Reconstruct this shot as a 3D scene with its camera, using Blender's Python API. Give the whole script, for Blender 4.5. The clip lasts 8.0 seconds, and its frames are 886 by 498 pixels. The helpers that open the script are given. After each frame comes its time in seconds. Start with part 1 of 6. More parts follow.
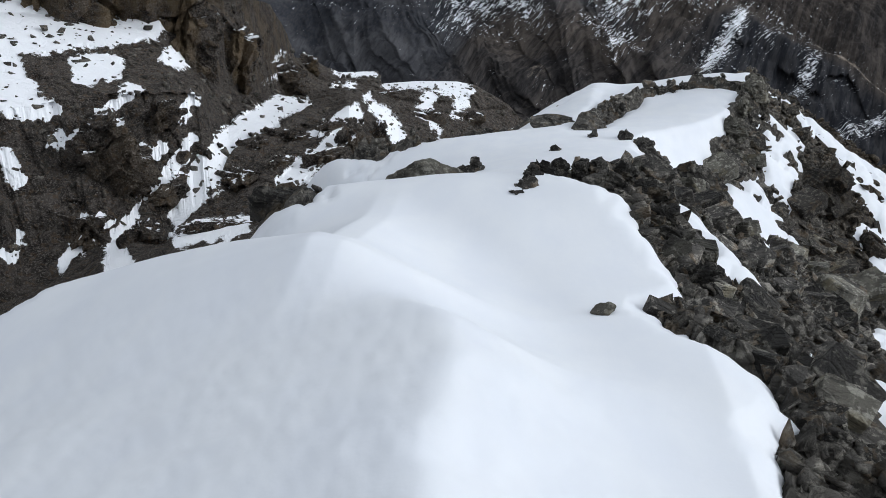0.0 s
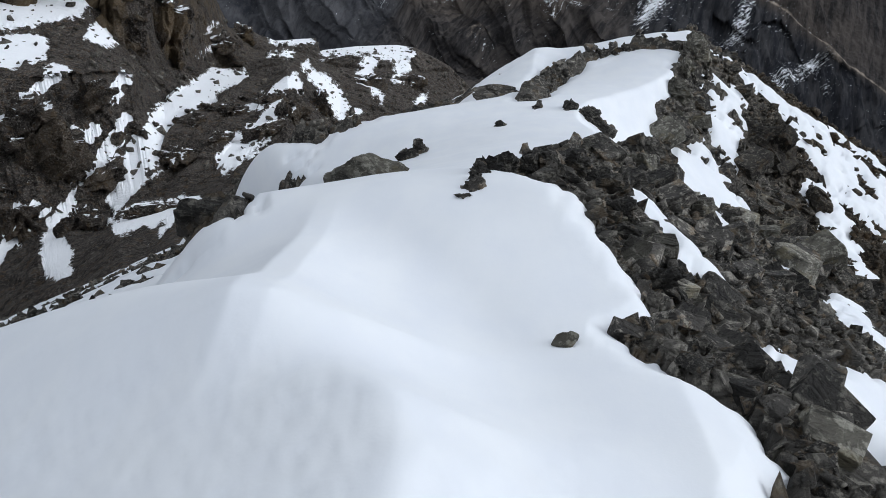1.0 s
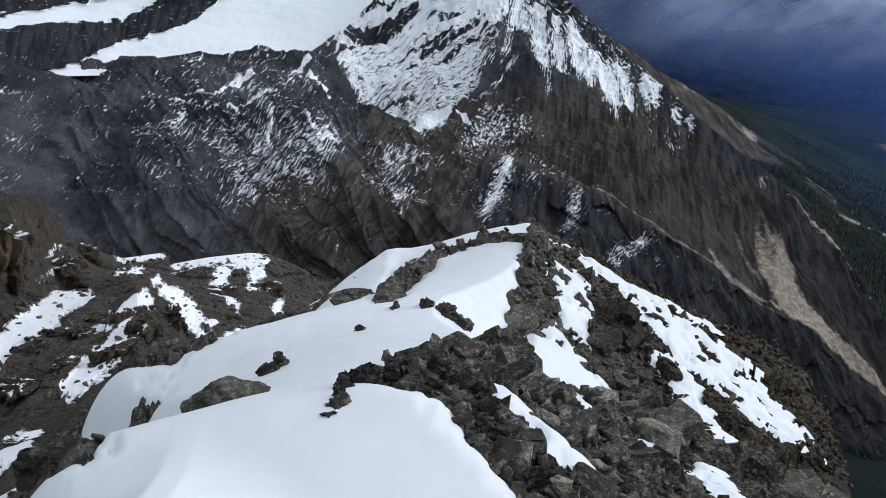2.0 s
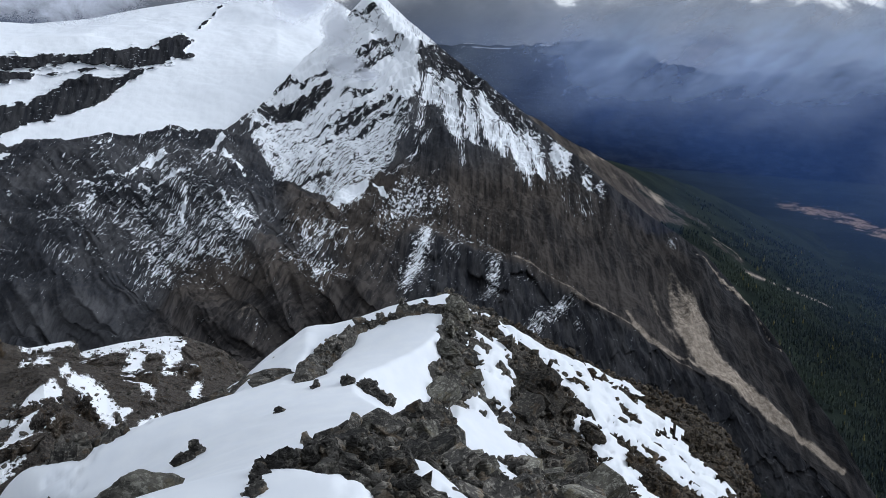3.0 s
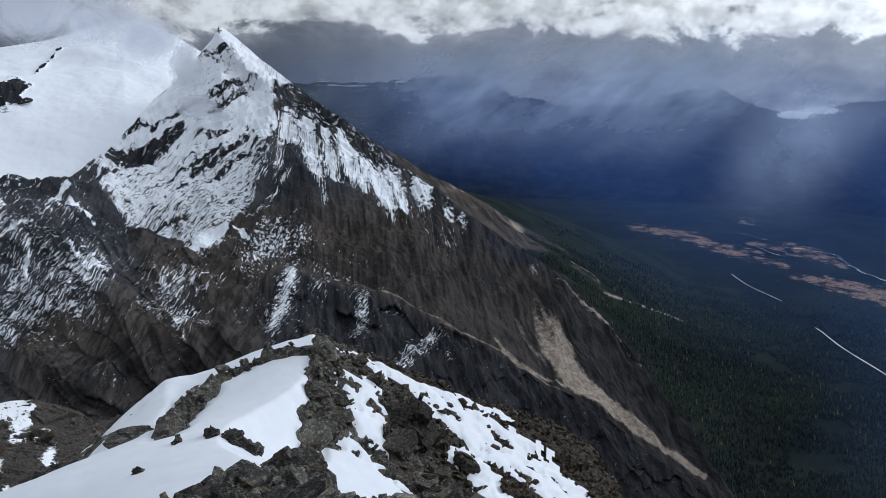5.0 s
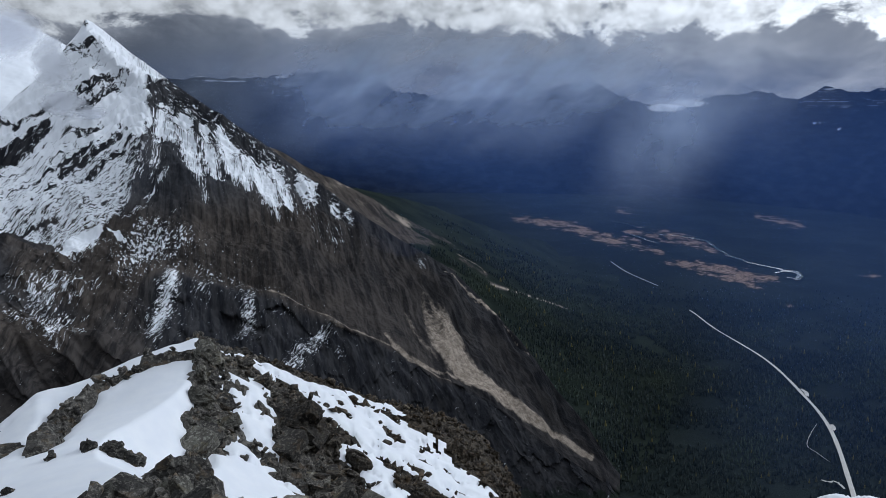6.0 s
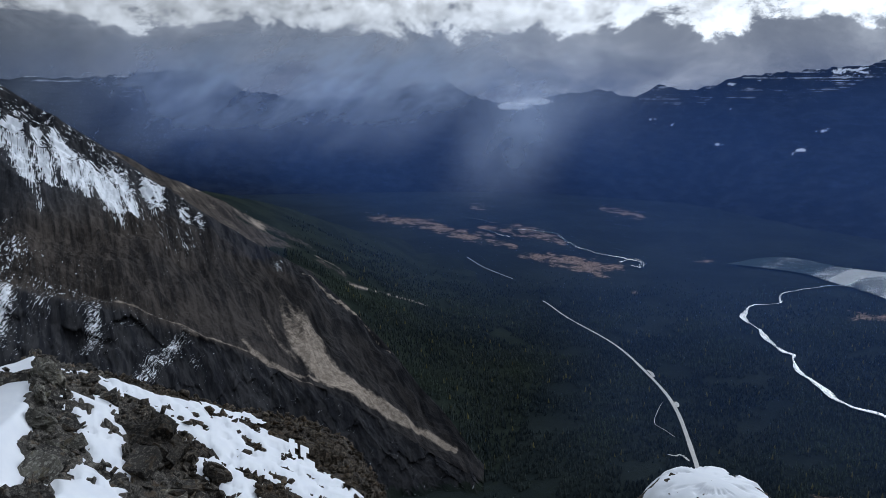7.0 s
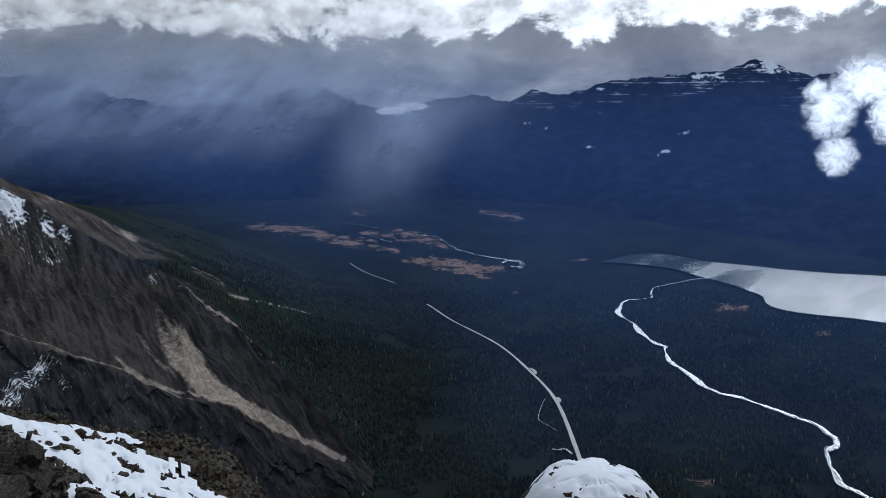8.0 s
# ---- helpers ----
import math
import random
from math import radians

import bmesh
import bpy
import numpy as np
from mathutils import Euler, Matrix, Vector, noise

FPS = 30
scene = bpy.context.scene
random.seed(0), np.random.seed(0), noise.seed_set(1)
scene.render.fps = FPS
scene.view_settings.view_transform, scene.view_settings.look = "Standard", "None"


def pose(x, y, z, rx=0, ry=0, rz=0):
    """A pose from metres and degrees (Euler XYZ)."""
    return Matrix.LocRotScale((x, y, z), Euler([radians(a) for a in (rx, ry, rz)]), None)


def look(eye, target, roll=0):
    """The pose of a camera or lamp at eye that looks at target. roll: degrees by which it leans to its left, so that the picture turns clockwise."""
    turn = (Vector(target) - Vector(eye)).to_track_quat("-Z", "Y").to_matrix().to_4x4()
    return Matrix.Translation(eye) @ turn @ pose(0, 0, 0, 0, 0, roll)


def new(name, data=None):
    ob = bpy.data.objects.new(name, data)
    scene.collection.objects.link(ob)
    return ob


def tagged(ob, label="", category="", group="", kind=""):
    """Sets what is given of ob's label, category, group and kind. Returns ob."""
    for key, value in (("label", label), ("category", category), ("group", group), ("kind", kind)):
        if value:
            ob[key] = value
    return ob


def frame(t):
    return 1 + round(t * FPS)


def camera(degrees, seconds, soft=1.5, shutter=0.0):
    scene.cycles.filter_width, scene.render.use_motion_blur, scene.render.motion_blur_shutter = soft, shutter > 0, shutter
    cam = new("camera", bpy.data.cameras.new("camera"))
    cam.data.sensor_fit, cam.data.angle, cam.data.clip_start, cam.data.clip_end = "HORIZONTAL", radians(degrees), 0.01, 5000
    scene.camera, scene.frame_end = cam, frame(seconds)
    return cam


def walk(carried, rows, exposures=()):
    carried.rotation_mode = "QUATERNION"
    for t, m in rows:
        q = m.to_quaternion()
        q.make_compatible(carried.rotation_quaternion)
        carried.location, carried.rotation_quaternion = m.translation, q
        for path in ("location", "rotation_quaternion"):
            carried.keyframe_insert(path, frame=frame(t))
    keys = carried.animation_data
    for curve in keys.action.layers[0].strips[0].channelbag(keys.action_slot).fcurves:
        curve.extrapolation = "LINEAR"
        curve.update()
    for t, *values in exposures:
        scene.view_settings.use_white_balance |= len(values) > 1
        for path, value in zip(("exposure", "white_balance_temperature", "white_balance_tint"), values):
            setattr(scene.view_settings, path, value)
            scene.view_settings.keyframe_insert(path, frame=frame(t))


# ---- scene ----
cam = camera(56.47, 8.0, soft=0.7)
PATH = [
    (0.0, -0.104, -0.597, -0.301, 59.38, -4.49, 5.54),
    (0.5, -0.045, -0.169, -0.322, 61.80, -0.68, -2.03),
    (1.0, -0.110, 0.076, -0.232, 57.18, -3.46, 0.86),
    (1.5, -0.103, 0.154, -0.127, 65.20, -3.70, -6.25),
    (2.0, -0.107, 0.086, -0.074, 71.27, -2.61, -10.08),
    (2.2, -0.091, 0.075, -0.066, 72.73, -2.66, -11.26),
    (3.3, -0.044, 0.007, -0.005, 77.41, -1.30, -17.32),
    (3.5, -0.044, 0.005, -0.006, 78.00, -1.05, -17.94),
    (4.0, 0.000, 0.000, -0.000, 78.89, -0.67, -19.51),
    (4.5, 0.033, 0.005, 0.007, 79.11, -0.63, -22.43),
    (6.0, 0.109, 0.004, 0.003, 78.85, -0.32, -33.76),
    (6.5, 0.146, 0.003, -0.001, 78.75, -0.34, -38.78),
    (7.0, 0.190, 0.003, 0.001, 78.84, -0.15, -43.83),
    (7.5, 0.208, -0.002, 0.005, 78.97, -0.08, -48.40),
    (8.0, 0.210, -0.008, -0.011, 79.20, 0.00, -52.16),
]
walk(cam, [(t, pose(*p)) for t, *p in PATH], [(0.0, 0.2, 6320, 8), (1.0, 0.18, 6260, 8), (1.5, 0.28, 6220, 8), (2.0, 0.25, 6150, 8), (4.0, 0.13, 6040, 8), (6.5, -0.1, 5940, 8), (8.0, -0.17, 5850, 8)])

# ---- light ----
SUN_AZ, SUN_EL = 85.0, 28.0
world = bpy.data.worlds.new("world")
scene.world = world
world.use_nodes = True


class Nodes:
    """Short hand for a node tree."""

    def __init__(self, tree):
        self.tree = tree
        tree.nodes.clear()

    def add(self, kind, links=None, **settings):
        node = self.tree.nodes.new(kind)
        if "operation" in settings:
            node.operation = settings["operation"]
        if "interpolation_type" in settings:
            node.interpolation_type = settings["interpolation_type"]
        if "data_type" in settings:
            node.data_type = settings["data_type"]
        if "feature" in settings:
            node.feature = settings["feature"]
        if "noise_dimensions" in settings:
            node.noise_dimensions = settings["noise_dimensions"]
        if "attribute_name" in settings:
            node.attribute_name = settings["attribute_name"]
        if "sky_type" in settings:
            node.sky_type = settings["sky_type"]
        if "sun_disc" in settings:
            node.sun_disc = settings["sun_disc"]
        if "sun_elevation" in settings:
            node.sun_elevation = settings["sun_elevation"]
        if "sun_rotation" in settings:
            node.sun_rotation = settings["sun_rotation"]
        if "altitude" in settings:
            node.altitude = settings["altitude"]
        for key, value in (links or {}).items():
            socket = node.inputs[key]
            if isinstance(value, bpy.types.NodeSocket):
                self.tree.links.new(value, socket)
            else:
                socket.default_value = value
        return node

    def math(self, op, a, b=0.0, c=0.0):
        return self.add("ShaderNodeMath", {0: a, 1: b, 2: c}, operation=op).outputs[0]

    def noise(self, vector, scale, detail=6.0, rough=0.55, distortion=0.0):
        return self.add("ShaderNodeTexNoise", {"Vector": vector, "Scale": scale, "Detail": detail, "Roughness": rough,
                                               "Distortion": distortion}).outputs[0]

    def swing(self, value, gain):
        """Noise about zero, spread out."""
        return self.math("MULTIPLY", self.math("SUBTRACT", value, 0.5), gain)

    def step(self, value, low, high):
        return self.add("ShaderNodeMapRange", {"Value": value, "From Min": low, "From Max": high},
                        interpolation_type="SMOOTHSTEP").outputs[0]

    def mix(self, factor, a, b):
        return self.add("ShaderNodeMix", {0: factor, 6: a, 7: b}, data_type="RGBA").outputs[2]

    def scaled(self, vector, x, y, z):
        return self.add("ShaderNodeVectorMath", {0: vector, 1: (x, y, z)}, operation="MULTIPLY").outputs[0]


def build_sky():
    n = Nodes(world.node_tree)
    way = n.add("ShaderNodeTexCoord").outputs["Generated"]
    x, y, z = n.add("ShaderNodeSeparateXYZ", {0: way}).outputs
    sky = n.add("ShaderNodeTexSky", sky_type="NISHITA", sun_disc=False, sun_elevation=radians(SUN_EL),
                sun_rotation=radians(SUN_AZ), altitude=2500.0)
    blue = n.add("ShaderNodeVectorMath", {0: sky.outputs[0], 1: (0.09, 0.09, 0.09)}, operation="MULTIPLY").outputs[0]
    broad = n.noise(n.scaled(way, 3.0, 3.0, 9.0), 1.0, 3.0, 0.5)
    lumps = n.noise(n.scaled(way, 11.0, 11.0, 19.0), 1.0, 10.0, 0.62, 0.35)
    fine = n.noise(n.scaled(way, 26.0, 26.0, 38.0), 1.0, 9.0, 0.62)
    # Towards the sun the cloud is thinner and brighter.
    sun_way = (math.sin(radians(SUN_AZ)), math.cos(radians(SUN_AZ)), 0.35)
    sun_at = (math.sin(radians(SUN_AZ)) * math.cos(radians(SUN_EL)), math.cos(radians(SUN_AZ)) * math.cos(radians(SUN_EL)), math.sin(radians(SUN_EL)))
    toward = n.add("ShaderNodeVectorMath", {0: way, 1: sun_way}, operation="DOT_PRODUCT").outputs["Value"]
    bright = n.step(toward, -0.2, 1.1)
    # Grey underside of the cloud deck, darker and bluer low down.
    open_way = n.step(toward, 0.35, 0.9)
    low = n.mix(n.step(z, -0.02, 0.055), (0.030, 0.048, 0.10, 1), n.mix(open_way, (0.085, 0.095, 0.118, 1), (0.20, 0.22, 0.27, 1)))
    grey = n.mix(n.step(n.math("ADD", n.math("MULTIPLY", lumps, 0.7), n.math("MULTIPLY", broad, 0.5)), 0.42, 0.85),
                 low, n.mix(n.math("MAXIMUM", open_way, n.step(z, 0.03, 0.075)), (0.13, 0.14, 0.165, 1), (0.46, 0.48, 0.53, 1)))
    # Lit tops of cumulus along the edge of the deck.
    height = n.math("MULTIPLY", n.step(z, 0.03, 0.10), 0.25)
    mass = n.math("ADD", n.math("ADD", n.math("MULTIPLY", lumps, 0.75), n.math("MULTIPLY", fine, 0.25)), height)
    # Fewer towers beyond the lake.
    lake_way = n.add("ShaderNodeVectorMath", {0: way, 1: (math.sin(radians(82)), math.cos(radians(82)), 0.0)}, operation="DOT_PRODUCT").outputs["Value"]
    mass = n.math("SUBTRACT", mass, n.math("MULTIPLY", n.step(lake_way, 0.955, 0.985), 0.10))
    lit = n.step(mass, 0.605, 0.685)
    lit = n.math("MULTIPLY", lit, n.step(z, 0.025, 0.06))
    glare = n.math("POWER", n.step(toward, 0.45, 1.12), 3.0)
    strength = n.math("ADD", n.math("ADD", 0.42, n.math("MULTIPLY", bright, 0.45)), n.math("MULTIPLY", glare, n.math("ADD", 0.65, n.math("MULTIPLY", n.step(z, 0.10, 0.22), 3.3))))
    strength = n.math("MULTIPLY", strength, n.math("ADD", 0.62, n.math("MULTIPLY", n.step(n.math("ADD", n.math("MULTIPLY", fine, 0.6), n.math("MULTIPLY", lumps, 0.4)), 0.38, 0.62), 0.6)))
    halo = n.step(n.add("ShaderNodeVectorMath", {0: way, 1: sun_at}, operation="DOT_PRODUCT").outputs["Value"], 0.93, 0.985)
    strength = n.math("MULTIPLY", strength, n.math("ADD", 1.0, n.math("MULTIPLY", halo, 1.0)))
    white = n.add("ShaderNodeVectorMath", {0: (0.95, 0.97, 1.0), "Scale": strength}, operation="SCALE").outputs[0]
    thin = n.math("ADD", 1.0, n.math("MULTIPLY", halo, 75.0))
    grey = n.add("ShaderNodeVectorMath", {0: grey, "Scale": thin}, operation="SCALE").outputs[0]
    cloud = n.mix(lit, grey, white)
    # Gaps of blue higher up.
    gap = n.math("MULTIPLY", n.math("MULTIPLY", n.step(broad, 0.56, 0.66), n.step(z, 0.14, 0.3)), n.step(toward, 0.8, 0.4))
    colour = n.mix(gap, cloud, blue)
    # Overhead the deck is an even bright grey.
    colour = n.mix(n.math("MULTIPLY", n.step(z, 0.2, 0.5), 0.75), colour, (0.70, 0.74, 0.80, 1))
    back = n.add("ShaderNodeBackground", {"Color": colour, "Strength": 1.0})
    n.add("ShaderNodeOutputWorld", {0: back.outputs[0]})


build_sky()
sun = new("sun", bpy.data.lights.new("sun", "SUN"))
sun.data.energy, sun.data.angle, sun.data.color = 0.22, radians(12), (1.0, 0.96, 0.9)
sun.matrix_world = look((0, 0, 300), (-math.sin(radians(SUN_AZ)) * math.cos(radians(SUN_EL)),
                                      -math.cos(radians(SUN_AZ)) * math.cos(radians(SUN_EL)), 300 - math.sin(radians(SUN_EL))))


# ---- materials ----
def material(name, build):
    m = bpy.data.materials.new(name)
    m.use_nodes = True
    n = Nodes(m.node_tree)
    shader = build(n)
    n.add("ShaderNodeOutputMaterial", {0: shader})
    return m


def surface(n, colour, rough, bump=None, strength=0.5, distance=0.1, specular=0.3, metallic=0.0):
    links = {"Base Color": colour, "Roughness": rough, "Specular IOR Level": specular, "Metallic": metallic}
    if bump is not None:
        links["Normal"] = n.add("ShaderNodeBump", {"Height": bump, "Strength": strength, "Distance": distance}).outputs[0]
    return n.add("ShaderNodeBsdfPrincipled", links).outputs[0]


def where(n):
    return n.add("ShaderNodeTexCoord").outputs["Object"]


def attribute(n, name):
    return n.add("ShaderNodeAttribute", attribute_name=name).outputs["Fac"]


def near_snow(n):
    at = where(n)
    grain = n.noise(at, 60.0, 4.0)
    drift = n.noise(n.scaled(at, 1.0, 0.5, 1.0), 2.2, 4.0)
    wind = n.noise(n.scaled(at, 2.0, 1.2, 1.5), 3.0, 6.0, 0.62)
    colour = n.mix(n.step(drift, 0.3, 0.7), (0.69, 0.71, 0.755, 1), (0.73, 0.745, 0.775, 1))
    height = n.math("ADD", n.math("MULTIPLY", grain, 0.12), n.math("ADD", n.math("MULTIPLY", drift, 1.0), n.math("MULTIPLY", wind, 0.25)))
    return surface(n, colour, 0.62, height, 0.16, 0.03, 0.25)


def rock_colours(n, at, dark, mid, pale, rust, size=1.0):
    big = n.noise(at, 0.8 * size, 5.0, 0.6, 0.5)
    grain = n.noise(at, 7.0 * size, 9.0, 0.7)
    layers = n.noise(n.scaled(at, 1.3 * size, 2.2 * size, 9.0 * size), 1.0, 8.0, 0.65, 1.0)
    stain = n.noise(at, 2.3 * size, 6.0, 0.65)
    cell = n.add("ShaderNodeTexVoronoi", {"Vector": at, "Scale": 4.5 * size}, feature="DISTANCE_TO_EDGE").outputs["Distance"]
    colour = n.mix(n.step(big, 0.42, 0.58), dark, mid)
    colour = n.mix(n.math("MULTIPLY", n.step(grain, 0.50, 0.60), 0.75), colour, pale)
    colour = n.mix(n.math("MULTIPLY", n.step(stain, 0.53, 0.62), 0.65), colour, rust)
    # Low beds and cell edges are darkened in the colour, as in the bump.
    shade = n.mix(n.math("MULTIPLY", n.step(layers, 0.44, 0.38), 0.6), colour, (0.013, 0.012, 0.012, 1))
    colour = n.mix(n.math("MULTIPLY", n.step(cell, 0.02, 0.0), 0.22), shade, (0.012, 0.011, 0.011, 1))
    height = n.math("ADD", n.math("MULTIPLY", grain, 0.9), n.math("ADD", n.math("MULTIPLY", layers, 1.6), n.math("MULTIPLY", n.step(cell, 0.0, 0.08), 0.15)))
    return colour, height


def near_rock(n):
    return schist(n, (0.040, 0.037, 0.034, 1), (0.095, 0.087, 0.077, 1), (0.25, 0.232, 0.200, 1), (0.14, 0.104, 0.068, 1))


def lichen_rock(n):
    return schist(n, (0.095, 0.088, 0.074, 1), (0.20, 0.188, 0.157, 1), (0.36, 0.345, 0.295, 1), (0.175, 0.15, 0.098, 1))


def schist(n, dark, mid, pale, rust):
    at = where(n)
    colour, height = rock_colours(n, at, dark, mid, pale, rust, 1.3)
    # Browner, mossy rubble on the outer flank.
    spot = n.add("ShaderNodeNewGeometry").outputs["Position"]
    outer = n.step(n.math("ADD", n.add("ShaderNodeSeparateXYZ", {0: spot}).outputs[0], n.swing(n.noise(spot, 0.5, 4.0), 6.0)), 7.0, 12.0)
    soil = n.add("ShaderNodeVectorMath", {0: colour, 1: (0.50, 0.43, 0.35)}, operation="MULTIPLY").outputs[0]
    colour = n.mix(outer, colour, soil)
    chip = n.add("ShaderNodeObjectInfo").outputs["Random"]
    isle = n.add("ShaderNodeNewGeometry").outputs["Random Per Island"]
    shade = n.math("ADD", 0.5, n.math("MULTIPLY", n.math("MULTIPLY", n.math("ADD", chip, isle), n.math("ADD", chip, isle)), 0.45))
    colour = n.add("ShaderNodeVectorMath", {0: colour, "Scale": shade}, operation="SCALE").outputs[0]
    return surface(n, colour, 0.85, height, 1.0, 0.09, 0.2)


def hill_rock(n):
    """The hillside across the gully: broken dark schist, ochre cliffs, snow lying in patches."""
    at = where(n)
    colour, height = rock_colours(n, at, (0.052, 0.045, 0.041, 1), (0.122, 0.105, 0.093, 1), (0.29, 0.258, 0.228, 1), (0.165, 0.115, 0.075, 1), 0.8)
    ochre = attribute(n, "ochre")
    colour = n.mix(n.math("MULTIPLY", n.math("MULTIPLY", ochre, 0.7), n.step(n.noise(n.scaled(at, 0.16, 0.16, 0.05), 1.0, 5.0), 0.48, 0.62)), colour, (0.27, 0.19, 0.105, 1))
    # Cracks are coloured near black where the bump also dips.
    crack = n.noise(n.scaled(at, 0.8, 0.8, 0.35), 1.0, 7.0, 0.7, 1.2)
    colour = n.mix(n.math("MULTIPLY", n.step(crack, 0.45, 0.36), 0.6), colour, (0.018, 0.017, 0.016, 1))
    patch = n.math("ADD", attribute(n, "snow"), n.swing(n.noise(at, 1.3, 9.0, 0.76), 1.35))
    patch = n.math("ADD", patch, n.swing(n.noise(at, 0.16, 5.0, 0.6), 0.4))
    white = n.step(patch, 0.48, 0.53)
    colour = n.mix(white, colour, (0.86, 0.87, 0.9, 1))
    rough = n.math("MULTIPLY", n.math("ADD", height, crack), n.math("SUBTRACT", 1.0, n.math("MULTIPLY", white, 0.9)))
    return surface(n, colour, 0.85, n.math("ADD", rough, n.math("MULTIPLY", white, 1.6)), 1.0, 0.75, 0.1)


def far_rock(n):
    """The great mountain: grey-black cliffs with shade painted in, brown scree, pale talus, snow blown along the beds
    and gullies.
    """
    at = where(n)
    fall, rise, bearing = attribute(n, "fall"), attribute(n, "rise"), attribute(n, "bearing")
    def spun(u, v, w, ku, kv, kw):
        return n.add("ShaderNodeCombineXYZ", {0: n.math("MULTIPLY", u, ku), 1: n.math("MULTIPLY", v, kv), 2: n.math("MULTIPLY", w, kw)}).outputs[0]

    flow = n.noise(spun(fall, bearing, rise, 2.6, 0.6, 0.6), 1.0, 8.0, 0.62, 0.15)
    fine = n.noise(spun(fall, bearing, rise, 10.0, 1.6, 1.6), 1.0, 6.0, 0.7, 0.1)
    thread = n.noise(spun(attribute(n, "across"), attribute(n, "along"), rise, 12.0, 1.7, 0.0), 1.0, 9.0, 0.72, 0.15)
    dots = n.noise(spun(bearing, rise, fall, 5.5, 8.0, 4.5), 1.0, 3.0, 0.7, 0.3)
    clump = n.noise(spun(bearing, rise, fall, 0.9, 1.0, 0.3), 1.0, 6.0, 0.6, 0.6)
    big = n.noise(at, 0.010, 5.0, 0.6)
    grain = n.noise(at, 0.12, 9.0, 0.72)
    cool = n.mix(n.step(big, 0.42, 0.58), (0.035, 0.037, 0.044, 1), (0.074, 0.074, 0.080, 1))
    warm = n.mix(n.step(n.math("ADD", n.math("MULTIPLY", flow, 0.6), n.math("MULTIPLY", big, 0.4)), 0.42, 0.58), (0.033, 0.029, 0.027, 1), (0.078, 0.066, 0.058, 1))
    colour = n.mix(attribute(n, "brown"), cool, warm)
    colour = n.mix(n.math("MULTIPLY", n.step(grain, 0.5, 0.75), 0.3), colour, (0.105, 0.096, 0.088, 1))
    colour = n.mix(n.math("MULTIPLY", n.step(flow, 0.5, 0.36), 0.3), colour, (0.022, 0.021, 0.022, 1))
    colour = n.mix(n.math("MULTIPLY", n.step(dots, 0.50, 0.64), 0.28), colour, (0.092, 0.088, 0.086, 1))
    colour = n.mix(n.math("MULTIPLY", n.step(dots, 0.47, 0.36), 0.28), colour, (0.016, 0.016, 0.018, 1))
    colour = n.mix(n.math("MULTIPLY", attribute(n, "cliff"), 0.88), colour, n.mix(n.step(flow, 0.42, 0.58), (0.018, 0.019, 0.023, 1), (0.040, 0.040, 0.043, 1)))
    talus = n.math("ADD", attribute(n, "talus"), n.math("MULTIPLY", n.math("SUBTRACT", n.math("ADD", n.math("MULTIPLY", grain, 0.5), n.math("MULTIPLY", flow, 0.5)), 0.5), 1.6))
    colour = n.mix(n.step(talus, 0.36, 0.9), colour, n.mix(n.step(grain, 0.35, 0.65), (0.215, 0.177, 0.143, 1), (0.38, 0.32, 0.265, 1)))
    green = n.math("ADD", attribute(n, "green"), n.math("MULTIPLY", n.math("SUBTRACT", grain, 0.5), 0.9))
    colour = n.mix(n.step(green, 0.42, 0.58), colour, n.mix(n.step(big, 0.4, 0.62), (0.014, 0.019, 0.017, 1), (0.021, 0.027, 0.022, 1)))
    dusted = n.math("ADD", n.swing(thread, 2.6), n.math("ADD", n.swing(dots, 0.7), n.swing(clump, 0.5)))
    patch = n.math("ADD", attribute(n, "snow"), n.math("MULTIPLY", dusted, attribute(n, "w_grain")))
    white = n.step(patch, 0.44, 0.54)
    colour = n.mix(white, colour, (0.80, 0.82, 0.86, 1))
    height = n.math("ADD", n.math("MULTIPLY", grain, 0.8), n.math("ADD", n.math("MULTIPLY", flow, 0.8), n.math("MULTIPLY", fine, 0.5)))
    height = n.math("MULTIPLY", height, n.math("SUBTRACT", 1.0, n.math("MULTIPLY", white, 0.75)))
    return surface(n, colour, 0.9, height, 0.4, 5.0, 0.0)


def valley_ground(n):
    at = where(n)
    big = n.noise(at, 0.004, 5.0, 0.6)
    grain = n.noise(at, 0.09, 6.0, 0.7)
    colour = n.mix(n.step(big, 0.4, 0.62), (0.014, 0.019, 0.020, 1), (0.020, 0.026, 0.026, 1))
    colour = n.mix(n.math("MULTIPLY", n.step(grain, 0.5, 0.7), 0.6), colour, (0.016, 0.020, 0.012, 1))
    marsh = n.math("ADD", attribute(n, "marsh"), n.swing(n.noise(n.scaled(at, 0.009, 0.006, 0.01), 1.6, 9.0, 0.78), 4.6))
    colour = n.mix(n.step(marsh, 0.38, 0.85), colour, n.mix(n.step(grain, 0.4, 0.6), (0.12, 0.087, 0.068, 1), (0.26, 0.185, 0.14, 1)))
    return surface(n, colour, 0.95, grain, 0.7, 4.0, 0.0)


